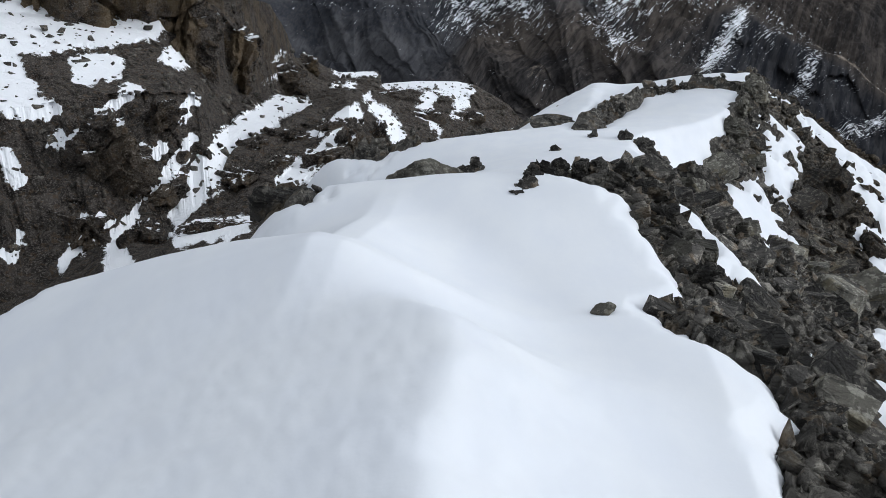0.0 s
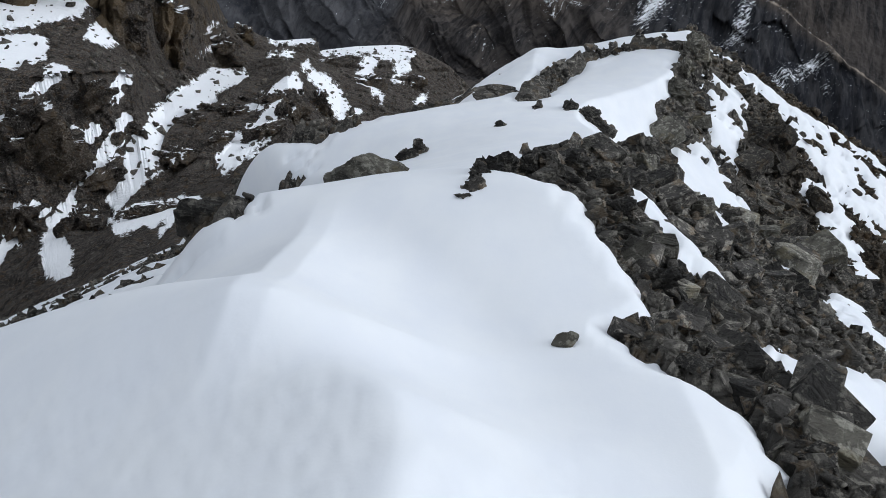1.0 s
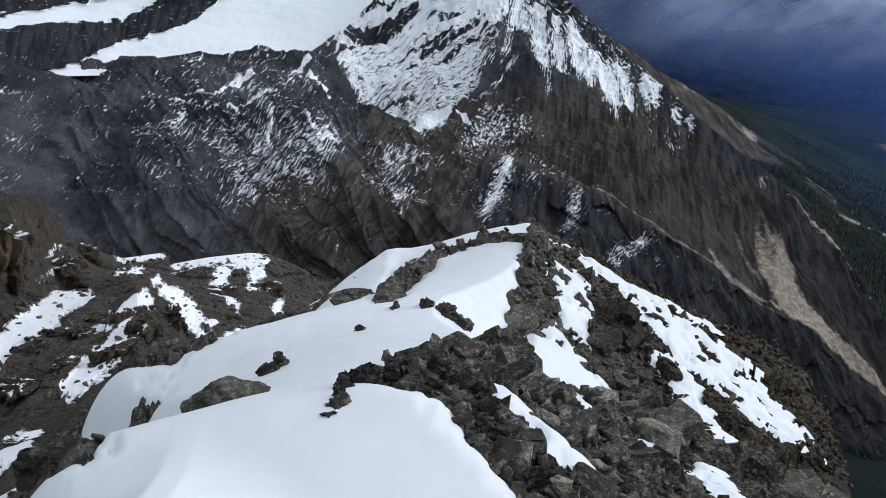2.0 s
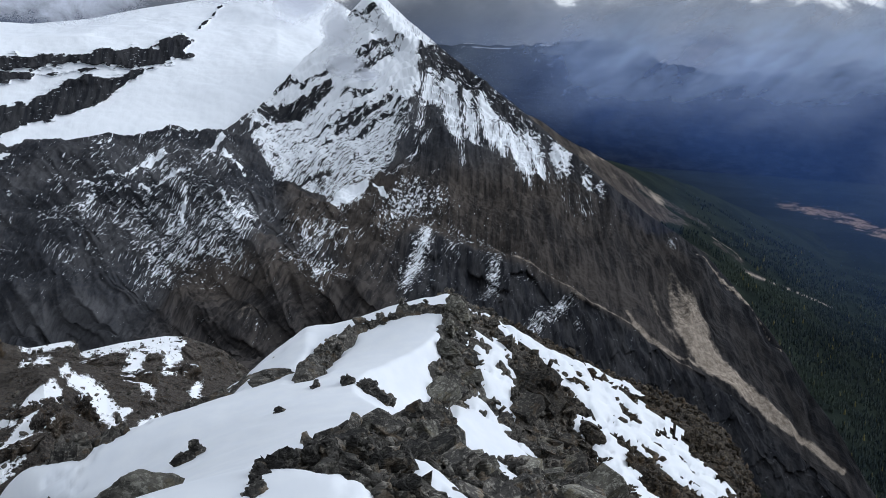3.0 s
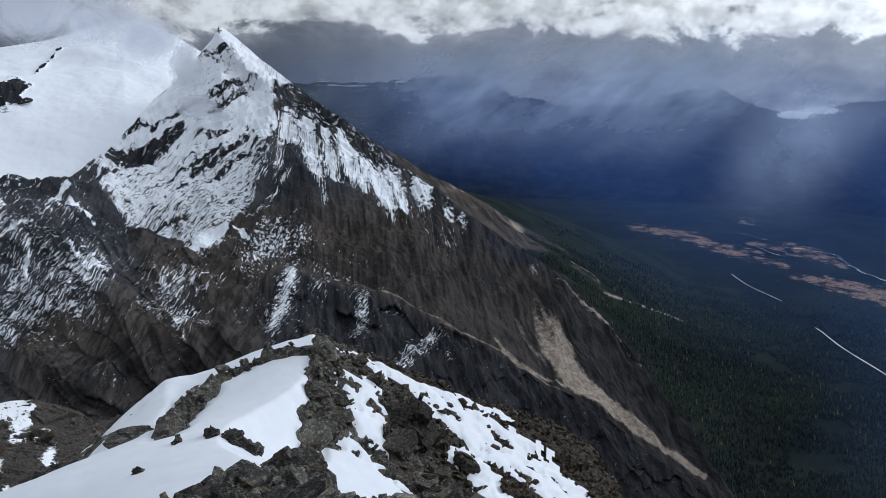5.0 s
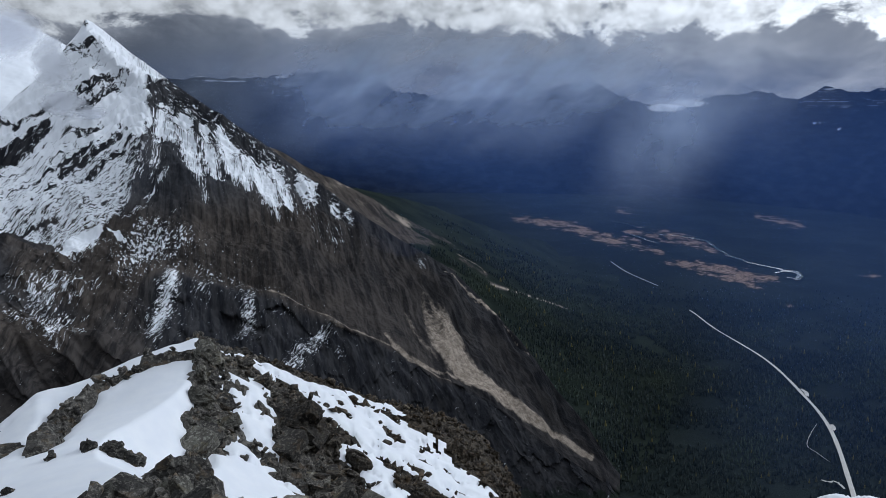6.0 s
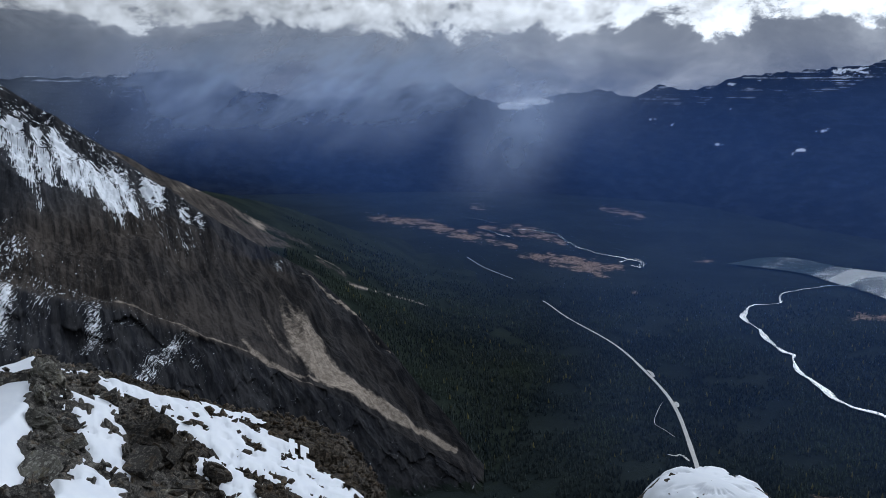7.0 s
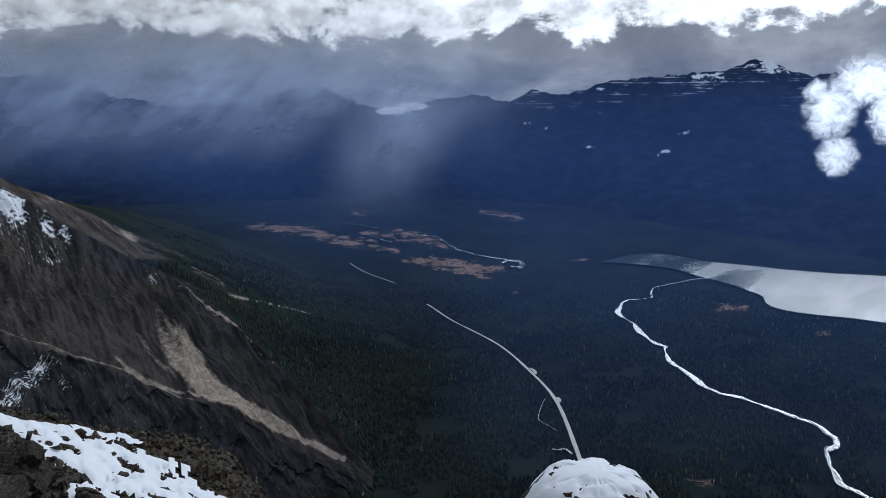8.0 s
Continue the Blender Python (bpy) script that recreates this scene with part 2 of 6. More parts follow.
def needles(n):
    isle = n.add("ShaderNodeNewGeometry").outputs["Random Per Island"]
    colour = n.mix(isle, (0.019, 0.027, 0.029, 1), (0.042, 0.052, 0.049, 1))
    stands = n.noise(n.scaled(where(n), 0.0035, 0.006, 0.004), 1.0, 5.0, 0.6)
    colour = n.mix(n.math("MULTIPLY", n.step(stands, 0.52, 0.62), 0.55), colour, (0.046, 0.060, 0.040, 1))
    colour = n.mix(n.math("MULTIPLY", n.step(stands, 0.48, 0.38), 0.6), colour, (0.013, 0.019, 0.024, 1))
    colour = n.mix(n.step(isle, 0.975, 0.985), colour, (0.11, 0.10, 0.045, 1))
    return surface(n, colour, 0.95, None, specular=0.0)


def far_range(n):
    at = where(n)
    x, y, z = n.add("ShaderNodeSeparateXYZ", {0: at}).outputs
    grain = n.noise(n.scaled(at, 1, 1, 2.5), 0.012, 8.0, 0.65)
    layers = n.noise(n.scaled(at, 0.0012, 0.0012, 0.10), 1.0, 6.0, 0.65, 0.3)
    # Near-black rock with the blue of distance haze put into its colour.
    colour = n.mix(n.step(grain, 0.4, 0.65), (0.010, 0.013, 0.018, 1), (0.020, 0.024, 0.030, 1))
    high = n.step(z, -170.0, 90.0)
    patchy = n.noise(at, 0.004, 6.0, 0.65)
    snowy = n.math("ADD", n.math("ADD", n.swing(layers, 2.2), n.swing(grain, 1.5)), n.math("ADD", n.swing(patchy, 1.4), n.math("MULTIPLY", high, 0.40)))
    white = n.math("MULTIPLY", n.step(snowy, 0.56, 0.68), n.math("MULTIPLY", high, 0.6))
    white = n.math("MAXIMUM", white, n.step(n.math("ADD", attribute(n, "ice"), n.math("ADD", n.swing(grain, 2.6), n.swing(n.noise(at, 0.03, 5.0, 0.7), 1.6))), 0.66, 0.8))
    colour = n.mix(white, colour, (0.7, 0.73, 0.8, 1))
    return surface(n, colour, 0.95, grain, 0.6, 20.0, 0.0)


def lake_water(n):
    at = where(n)
    ripple = n.noise(at, 0.25, 5.0, 0.6)
    patches = n.noise(n.scaled(at, 0.002, 0.008, 0.01), 1.0, 4.0)
    # A breeze ruffles the far arm of the lake.
    x, y, z = n.add("ShaderNodeSeparateXYZ", {0: at}).outputs
    breeze = n.math("MULTIPLY", n.step(x, 1500.0, 1900.0), n.step(n.math("ADD", n.math("DIVIDE", x, y), n.swing(patches, 1.5)), 2.4, 3.5))
    rough = n.math("ADD", n.math("ADD", 0.05, n.math("MULTIPLY", n.step(patches, 0.42, 0.58), 0.12)), n.math("MULTIPLY", breeze, 0.26))
    return surface(n, (0.05, 0.075, 0.085, 1), rough, ripple, 0.2, 0.6, 0.9)


def road_surface(n):
    at = where(n)
    return surface(n, n.mix(n.noise(at, 0.3, 5.0), (0.30, 0.28, 0.25, 1), (0.5, 0.48, 0.44, 1)), 0.6, specular=0.5)


SNOW = material("snow", near_snow)
ROCK = material("dark_schist", near_rock)
LICHEN = material("lichened_schist", lichen_rock)
HILL = material("hillside_rock", hill_rock)
MOUNTAIN = material("mountain_rock", far_rock)
VALLEY = material("valley_forest_floor", valley_ground)
NEEDLES = material("conifer_needles", needles)
RANGE = material("far_range_rock", far_range)
WATER = material("lake_water", lake_water)
ROAD = material("pale_road", road_surface)
# ---- forms of the land ----
def smooth(a, b, v):
    u = np.clip((v - a) / (b - a), 0, 1)
    return u * u * (3 - 2 * u)


def hashed(i, j, seed):
    n = (i * 374761393 + j * 668265263 + seed * 974634541) & 0x7FFFFFFF
    n = ((n ^ (n >> 13)) * 1274126177) & 0x7FFFFFFF
    return ((n ^ (n >> 16)) & 0xFFFF) / 65535.0


def noise2(x, y, seed=0):
    """Gradient noise, about -1 to 1."""
    x, y = np.broadcast_arrays(np.asarray(x, float), np.asarray(y, float))
    i, j = np.floor(x).astype(np.int64), np.floor(y).astype(np.int64)
    u, v = x - i, y - j
    out = []
    for di in (0, 1):
        for dj in (0, 1):
            a = hashed(i + di, j + dj, seed) * 2 * np.pi
            out.append(np.cos(a) * (u - di) + np.sin(a) * (v - dj))
    s, t = u * u * u * (u * (6 * u - 15) + 10), v * v * v * (v * (6 * v - 15) + 10)
    return 1.5 * ((out[0] * (1 - t) + out[1] * t) * (1 - s) + (out[2] * (1 - t) + out[3] * t) * s)


def fbm(x, y, octaves=4, seed=0, gain=0.5):
    total, amp = 0.0, 1.0
    for k in range(octaves):
        total = total + amp * noise2(x * 2 ** k, y * 2 ** k, seed + k)
        amp *= gain
    return total


def ridged(x, y, octaves=4, seed=0, gain=0.5):
    """Sharp crests, 0 to about 1."""
    total, amp, norm = 0.0, 1.0, 0.0
    for k in range(octaves):
        total = total + amp * (1 - np.abs(noise2(x * 2 ** k, y * 2 ** k, seed + k))) ** 2
        norm += amp
        amp *= gain
    return total / norm


def shards(x, y, size, seed, lean=0.5, stretch=0.55):
    """Height of broken blocks of about that size: each block a tilted plane."""
    c, k = np.cos(lean), np.sin(lean)
    u, v = (x * c + y * k) / size, (y * c - x * k) * stretch / size
    i, j = np.floor(u).astype(np.int64), np.floor(v).astype(np.int64)
    best, out = np.full(np.shape(u), 9.0), np.zeros(np.shape(u))
    for di in (-1, 0, 1):
        for dj in (-1, 0, 1):
            p, q = i + di, j + dj
            du, dv = u - p - hashed(p, q, seed), v - q - hashed(p, q, seed + 1)
            d = du * du + dv * dv
            h = hashed(p, q, seed + 2) - 0.5 + 1.1 * (hashed(p, q, seed + 3) - 0.5) * du + 1.1 * (hashed(p, q, seed + 4) - 0.5) * dv
            near = d < best
            out, best = np.where(near, h, out), np.where(near, d, best)
    return out


def soft_max(a, b, k):
    h = np.clip(0.5 + 0.5 * (a - b) / k, 0, 1)
    return b + (a - b) * h + k * h * (1 - h)


def curve_of(rows, at, column):
    """Smooth curve through rows (first column the key)."""
    t = np.array([r[0] for r in rows], float)
    v = np.array([r[column] for r in rows], float)
    m = np.gradient(v, t)
    i = np.clip(np.searchsorted(t, at) - 1, 0, len(t) - 2)
    h = t[i + 1] - t[i]
    u = np.clip((at - t[i]) / h, 0, 1)
    return (v[i] * (1 + 2 * u) * (1 - u) ** 2 + v[i + 1] * u * u * (3 - 2 * u)
            + h * (m[i] * u * (1 - u) ** 2 - m[i + 1] * u * u * (1 - u)))


# The crest of the ridge: y, x and height of the crest.
CREST = [(-600, -30, 150), (-60, -4, 14), (-20, -1, 2.4), (-4, 0.5, -1.3), (0, 0.7, -2.05), (2.4, 1.15, -2.8), (3.4, 1.25, -3.08), (4.5, 1.3, -3.42), (6.9, 1.2, -3.7),
         (8.3, 1.6, -4.3), (12, 2.6, -5.75), (18, 3.4, -7.55), (21.5, 6.0, -8.15), (25.7, 8.0, -8.2),
         (28.5, 8.6, -8.9), (34, 9.0, -12.5), (46, 10, -24), (90, 12, -72), (600, 30, -760)]
# The snow arete underfoot: y, x, height.
ARETE = [(-600, -30, 150), (-60, -5, 14.2), (-20, -1.4, 2.6), (-4, -0.2, -1.0), (0, -0.15, -1.95), (1.2, -0.19, -2.15), (2.4, -0.22, -2.44), (3.0, -0.5, -2.64),
         (3.5, -0.9, -2.8), (4.0, -1.5, -3.05), (5.0, -2.4, -4.5), (8, -4, -9), (20, -9, -33), (600, -40, -1200)]


# Bearing, distance and height of the rib, and of the skyline of the snow behind it.
KNOB = [(0.6, 19.0, -8.75, 21.1, -9.25), (1.5, 19.0, -8.5, 22.6, -9.56), (3.1, 19.2, -8.35, 24.1, -9.5), (5.3, 19.4, -8.15, 25.6, -9.28), (6.6, 19.6, -8.08, 26.6, -9.18),
        (7.4, 21.9, -8.62, 26.8, -9.2), (8.4, 23.4, -8.66, 26.9, -9.22), (10.0, 24.7, -8.56, 27.2, -9.12), (12.4, 25.4, -8.4, 27.4, -8.75), (15.1, 25.7, -8.24, 27.5, -8.43), (16.7, 25.7, -8.18, 27.5, -8.35), (17.8, 25.5, -8.2, 27.0, -8.43)]


def ridge_form(x, y):
    """Height of the ridge's bare form."""
    xc, zc = curve_of(CREST, y, 1), curve_of(CREST, y, 2)
    d = x - xc
    left, right = np.maximum(-d, 0), np.maximum(d, 0)
    near = 1 + 1.3 * smooth(9.5, 5.5, y)
    drop_l = 0.06 * left + 0.02 * left ** 2 * near + 0.09 * np.maximum(left - 9.5, 0) ** 2 + 0.9 * np.maximum(left - np.interp(y, [5.5, 7, 8.5, 10.6, 14, 18], [2.9, 3.1, 3.2, 3.4, 4.2, 7.2]), 0) ** 2 * smooth(21, 17, y)
    drop_r = 0.62 * right / (1 + 0.018 * right) - 0.3 * np.minimum(right, 0.95) * smooth(4.6, 3.8, y) + 0.3 * np.maximum(right - 10.2, 0) ** 2
    drop_l = drop_l + 0.16 * left * smooth(19, 26, y) + 0.025 * left ** 2 * smooth(7.2, 8.6, y) * smooth(18, 15, y)
    lin = 7.0 + 1.15 * left
    drop_l = np.where(drop_l > lin, lin, drop_l)
    lin = 6.0 + 0.95 * right
    drop_r = np.where(drop_r > lin, lin, drop_r)
    form = zc - drop_l - drop_r
    # The upper snow behind the rib of the knob.
    a, r = np.degrees(np.arctan2(x, y)), np.hypot(x, y)
    r0, z0, r1, z1 = (np.interp(a, [q[0] for q in KNOB], [q[k] for q in KNOB]) for k in (1, 2, 3, 4))
    over = np.maximum(r - r1, 0)
    knob = np.where(r < r0, z0 - 0.33 * (r0 - r), z0 + (z1 - z0) * np.clip((r - r0) / (r1 - r0), 0, 1) - 0.3 * over - 0.12 * over ** 2)
    knob = knob - 0.5 * np.maximum(0.6 - a, 0) - 0.5 * np.maximum(a - 17.5, 0) - 30 * (y < 10)
    return soft_max(form, knob, 0.12)


def arete_form(x, y):
    xa, za = curve_of(ARETE, y, 1), curve_of(ARETE, y, 2)
    d = x - xa - (0.05 * fbm(y * 2.6, y * 0 + 3.3, 3, 57) + 0.015 * fbm(x * 9, y * 9, 2, 58)) * smooth(3.6, 3.0, y) * smooth(-2, 0, y)
    soft = np.sqrt(d ** 2 + 0.004 + 0.12 * smooth(2.5, 3.4, y))
    left, right = 0.5 * (soft - d), 0.5 * (soft + d)
    crest = za + 0.03 - 0.36 * left - 0.03 * left ** 2 - 0.47 * right - 0.02 * right ** 2
    # The rounded nose where the arete ends.
    nose = -2.80 - 0.45 * np.maximum(y - 3.5, 0) - 0.4 * np.maximum(3.5 - y, 0) - 0.35 * np.maximum(x + 0.9, 0) - 0.2 * np.maximum(x + 0.3, 0) ** 2 - 0.55 * np.maximum(-1.1 - x, 0)
    return soft_max(crest, nose, 0.5) - 0.04


def grid_mesh(name, x, y, z, mats, fields=None, keep=None, smooth_shade=True):
    """A sheet from arrays of one shape; fields become point attributes; keep masks its vertices."""
    rows, cols = x.shape
    index = np.arange(rows * cols).reshape(rows, cols)
    quads = np.stack([index[:-1, :-1], index[:-1, 1:], index[1:, 1:], index[1:, :-1]], -1).reshape(-1, 4)
    if keep is not None:
        quads = quads[keep.ravel()[quads].any(1)]
    used = np.unique(quads)
    remap = np.zeros(rows * cols, np.int64)
    remap[used] = np.arange(len(used))
    mesh = bpy.data.meshes.new(name)
    mesh.vertices.add(len(used))
    mesh.vertices.foreach_set("co", np.stack([x, y, z], -1).reshape(-1, 3)[used].ravel())
    mesh.loops.add(4 * len(quads))
    mesh.loops.foreach_set("vertex_index", remap[quads].ravel().astype(np.int32))
    mesh.polygons.add(len(quads))
    mesh.polygons.foreach_set("loop_start", np.arange(0, 4 * len(quads), 4, dtype=np.int32))
    mesh.polygons.foreach_set("use_smooth", np.full(len(quads), smooth_shade))
    for key, values in (fields or {}).items():
        mesh.attributes.new(key, "FLOAT", "POINT").data.foreach_set("value", np.broadcast_to(values, x.shape).ravel()[used].astype(np.float32))
    mesh.update(calc_edges=True)
    for m in mats:
        mesh.materials.append(m)
    return new(name, mesh)


def polar(az, r):
    return r * np.sin(np.radians(az)), r * np.cos(np.radians(az))


def loft(lines, az, steps):
    """Terrain between lines of (bearing, distance, elevation angle), front to back: bearings, distances and heights."""
    rs = [np.interp(az, [q[0] for q in l], [q[1] for q in l]) for l in lines]
    zs = [r * np.tan(np.radians(np.interp(az, [q[0] for q in l], [q[2] for q in l]))) for r, l in zip(rs, lines)]
    r_out, z_out, band = [], [], []
    for k, count in enumerate(steps):
        for u in np.arange(count) / count:
            r_out.append(rs[k] + (rs[k + 1] - rs[k]) * u)
            z_out.append(zs[k] + (zs[k + 1] - zs[k]) * u)
            band.append(np.full(len(az), k + u))
    r_out.append(rs[-1]), z_out.append(zs[-1]), band.append(np.full(len(az), float(len(steps))))
    return np.broadcast_to(az, (len(r_out), len(az))), np.array(r_out), np.array(z_out), np.array(band)


# ---- the ridge underfoot ----
# Edge of the snow along the crest: y, x of its rocky border, x of its border on the gully side.
EDGE = [(-60, 1.0, -30), (-4, 1.1, -20), (2.4, 1.35, -9), (2.8, 1.62, -8), (3.2, 1.7, -5), (3.45, 1.35, -4), (4.1, 1.12, -3.2), (4.3, 1.3, -3), (4.5, 1.5, -2.9),
        (5.5, 1.36, -2.5), (6.5, 1.1, -2.1), (7.0, 0.75, -2.0), (7.7, 0.5, -2.1), (9.0, 1.0, -2.6), (10, 1.45, -2.8), (10.7, 1.95, -2.9), (11.6, 2.95, -3.0), (12.4, 3.2, -3.0), (14, 3.6, -3.0), (16.7, 4.1, -3.0),
        (18.8, 5.4, -1.2), (19.8, 5.6, 0.2), (21, 6.0, 0.3), (22.6, 6.7, 0.7), (24, 7.2, 1.3), (25.5, 8.2, 2.3), (27, 8.3, 2.6), (29, 8.5, 2.0), (34, 8.0, 1.5)]
# The curved rib of rock that breaks the snow on the knob: x, y, half width.
RIB = [(2.1, 18.9, 0.25), (2.3, 19.6, 0.34), (2.8, 21.7, 0.30), (3.4, 23.1, 0.30), (4.3, 24.3, 0.22), (5.5, 24.8, 0.16), (6.7, 24.8, 0.14), (7.5, 24.5, 0.2)]


def rib_depth(x, y):
    """Above zero on the rib."""
    out = np.full(np.shape(x), -9.0)
    for (ax, ay, aw), (bx, by, bw) in zip(RIB, RIB[1:]):
        dx, dy = bx - ax, by - ay
        u = np.clip(((x - ax) * dx + (y - ay) * dy) / (dx * dx + dy * dy), 0, 1)
        out = np.maximum(out, aw + (bw - aw) * u - np.hypot(x - ax - u * dx, y - ay - u * dy))
    return out + 0.12 * fbm(x * 1.6, y * 1.6, 3, 29)


# Snow lying on the rocky flank: two ends of each strip and its half width.
STRIPS = [(2.35, 8.6, 2.25, 7.4, 0.26), (2.25, 7.4, 2.5, 6.3, 0.24), (5.4, 16.0, 6.8, 18.4, 1.0), (4.3, 11.9, 5.4, 15.0, 0.55), (7.5, 20.6, 7.1, 19.2, 0.4), (8.45, 23.6, 7.7, 20.0, 0.62), (13.0, 25.6, 15.0, 25.8, 0.6), (9.6, 25.6, 12.4, 25.0, 0.75), (12.2, 24.6, 14.8, 23.2, 1.0),
          (11.8, 23.4, 15.0, 20.6, 1.45), (11.3, 21.0, 11.5, 16.4, 0.85), (9.9, 18.2, 7.4, 12.6, 0.32), (2.8, 2.2, 3.05, 4.9, 0.6), (3.2, 4.9, 4.4, 5.9, 0.5),
          (5.7, 11.3, 4.7, 8.6, 0.28), (7.0, 11.2, 6.0, 9.0, 0.4),
          (-2.7, 6.0, -2.1, 6.4, 0.42), (-3.4, 7.2, -2.8, 7.0, 0.35)]


def snow_cover(x, y):
    """Above zero where snow lies; about metres inside its border."""
    wob = 0.10 * fbm(x * 1.3, y * 1.3, 3, 11) * (1 + 0.06 * np.maximum(y, 0)) + 0.05 * fbm(x * 5, y * 5, 3, 12)
    right = np.interp(y, [e[0] for e in EDGE], [e[1] for e in EDGE]) - x + wob
    left = x - np.interp(y, [e[0] for e in EDGE], [e[2] for e in EDGE]) + 3 * wob
    cover = np.minimum(right, left)
    cover = np.where(y > 36, -1, cover)
    cover = np.minimum(cover, -rib_depth(x, y))
    flank = np.full(x.shape, -9.0)
    for ax, ay, bx, by, w in STRIPS:
        dx, dy = bx - ax, by - ay
        u = np.clip(((x - ax) * dx + (y - ay) * dy) / (dx * dx + dy * dy), 0, 1)
        flank = np.maximum(flank, w - np.hypot(x - ax - u * dx, y - ay - u * dy))
    far = smooth(8, 16, x)
    speck = 0.45 + 0.75 * far
    flank = flank + wob * 1.5 - np.maximum(0, fbm(x * 1.1 + 0.5 * y, y * 1.4, 4, 17)) * speck * smooth(2.5, 9, x) * 1.3 - 3.4 * np.maximum(0, fbm(x * 1.9 + 0.5 * y, y * 2.3, 4, 19, 0.65) - 0.25) * smooth(6, 10, x) * (1 + 0.8 * far)
    # Thin snow caught here and there on the gully side.
    drift = fbm(x * 0.35 + y * 0.15, y * 0.5, 4, 23) - 0.05
    gully = np.where(left < 0, np.minimum(drift, -left), -9.0)
    return np.maximum(cover, np.maximum(flank, gully))


def ridge_snow(x, y):
    form = soft_max(ridge_form(x, y), arete_form(x, y), 0.3)
    form = form + 0.035 * fbm(x * 0.45, y * 0.45, 3, 5) * smooth(0, 3, np.hypot(x, y))
    return form


def ridge_rock(x, y):
    form = np.maximum(ridge_form(x, y), arete_form(x, y) - 0.15)
    away = smooth(4, 18, np.hypot(x, y)) * (1 - 0.6 * smooth(14, 22, y))
    rough = 0.10 * (ridged(x * 0.9, y * 0.9, 4, 31) - 0.55) * (1 + 2.5 * away) + 0.6 * away * (ridged(x * 0.25, y * 0.25, 4, 37) - 0.5)
    broken = 0.10 * shards(x, y, 0.4, 301) + 0.06 * shards(x, y, 0.15, 307) + away * (0.55 * shards(x, y, 1.7, 311) + 0.22 * shards(x, y, 0.6, 317))
    return form + rough + broken - 0.05 + 0.16 * smooth(-0.1, 0.3, rib_depth(x, y))


def build_ridge():
    az = np.concatenate([np.arange(-180, -60, 2.5), np.arange(-60, 72, 0.2), np.arange(72, 182.5, 2.5)])
    r = np.concatenate([[0.02], 0.25 * np.exp(np.arange(0, 175) * 0.0205), 9.04 * np.exp(np.arange(0, 142) * 0.009), 32.4 * np.exp(np.arange(0, 56) * 0.05)])
    a, rr = np.meshgrid(az, r)
    x, y = polar(a, rr)
    y = y - 0.3
    cover = snow_cover(x, y)
    thick = np.sqrt(np.clip(cover / 0.3, 0, 1))
    rock = ridge_rock(x, y)
    snow = ridge_snow(x, y)
    snow_top = snow - 0.10 + 0.14 * thick
    flank = smooth(0.3, 1.0, x - np.interp(y, [e[0] for e in EDGE], [e[1] for e in EDGE]))
    snow_top = np.where(flank > 0, snow_top * (1 - flank) + flank * (snow + 0.04 * (rock - snow) - 0.03 + 0.14 * thick), snow_top)
    bare = np.where(cover > 0.0, np.minimum(rock, snow_top - 0.08 * smooth(0.02, 0.2, cover)), rock)
    inside = rr < 75
    ridge = grid_mesh("ridge", x, y, bare, [ROCK], keep=cover < 0.3, smooth_shade=False)
    tagged(ridge, "dark broken schist of a narrow mountain ridge", "ridge", kind="structure")
    cap = grid_mesh("snow_cover", x, y, snow_top, [SNOW], keep=(cover > -0.02) & inside)
    tagged(cap, "smooth fresh wind-packed snow on the ridge crest", "snow", kind="structure")


build_ridge()

def blobs(a, e, rows):
    """Sum of soft spots: bearing, rise, half width, half height, lean, weight."""
    total = np.zeros(a.shape)
    for ba, be, wa, we, lean, weight in rows:
        de = e - be
        total = total + weight * np.exp(-((a - ba - lean * de) / wa) ** 2 - (de / we) ** 2)
    return total


def strips(a, e, lines):
    """Above zero inside strips along bent lines of (bearing, rise, half width); about degrees."""
    out = np.full(a.shape, -9.0)
    for line in lines:
        for (ax, ay, aw), (bx, by, bw) in zip(line, line[1:]):
            dx, dy = bx - ax, by - ay
            u = np.clip(((a - ax) * dx + (e - ay) * dy) / (dx * dx + dy * dy), 0, 1)
            out = np.maximum(out, aw + (bw - aw) * u - np.hypot(a - ax - u * dx, e - ay - u * dy))
    return out


# ---- the hillside across the gully ----
HILL_FOOT = [(-60, 24, -60), (-36, 26, -45), (-24, 26, -36), (-14, 30, -33), (-4, 40, -32), (8, 60, -34)]
HILL_LOW = [(-60, 54, -34), (-36, 61, -32.5), (-29, 67, -30), (-24, 72, -29), (-18, 70, -28.4), (-11, 75, -26), (-4, 110, -25), (8, 150, -27)]
HILL_MID = [(-60, 76, -20), (-36, 82, -21), (-29, 84, -20.8), (-24, 86, -20.6), (-21.5, 90, -20.8), (-19.5, 96, -22.6), (-14, 98, -22.5), (-10.8, 100, -21.6), (-7, 160, -22.2), (-2, 190, -22.5), (8, 230, -24.5)]
HILL_HIGH = [(-60, 100, -10), (-40, 106, -14.5), (-33, 108, -15.2), (-27, 110, -15.7), (-23.5, 106, -17.0), (-21.5, 108, -18.9), (-20, 112, -20.2), (-17, 140, -20.6), (-14, 160, -20.6), (-11, 190, -19.9), (-7, 215, -20.6), (-2, 230, -20.6), (2, 240, -22.2), (8, 260, -24.2)]
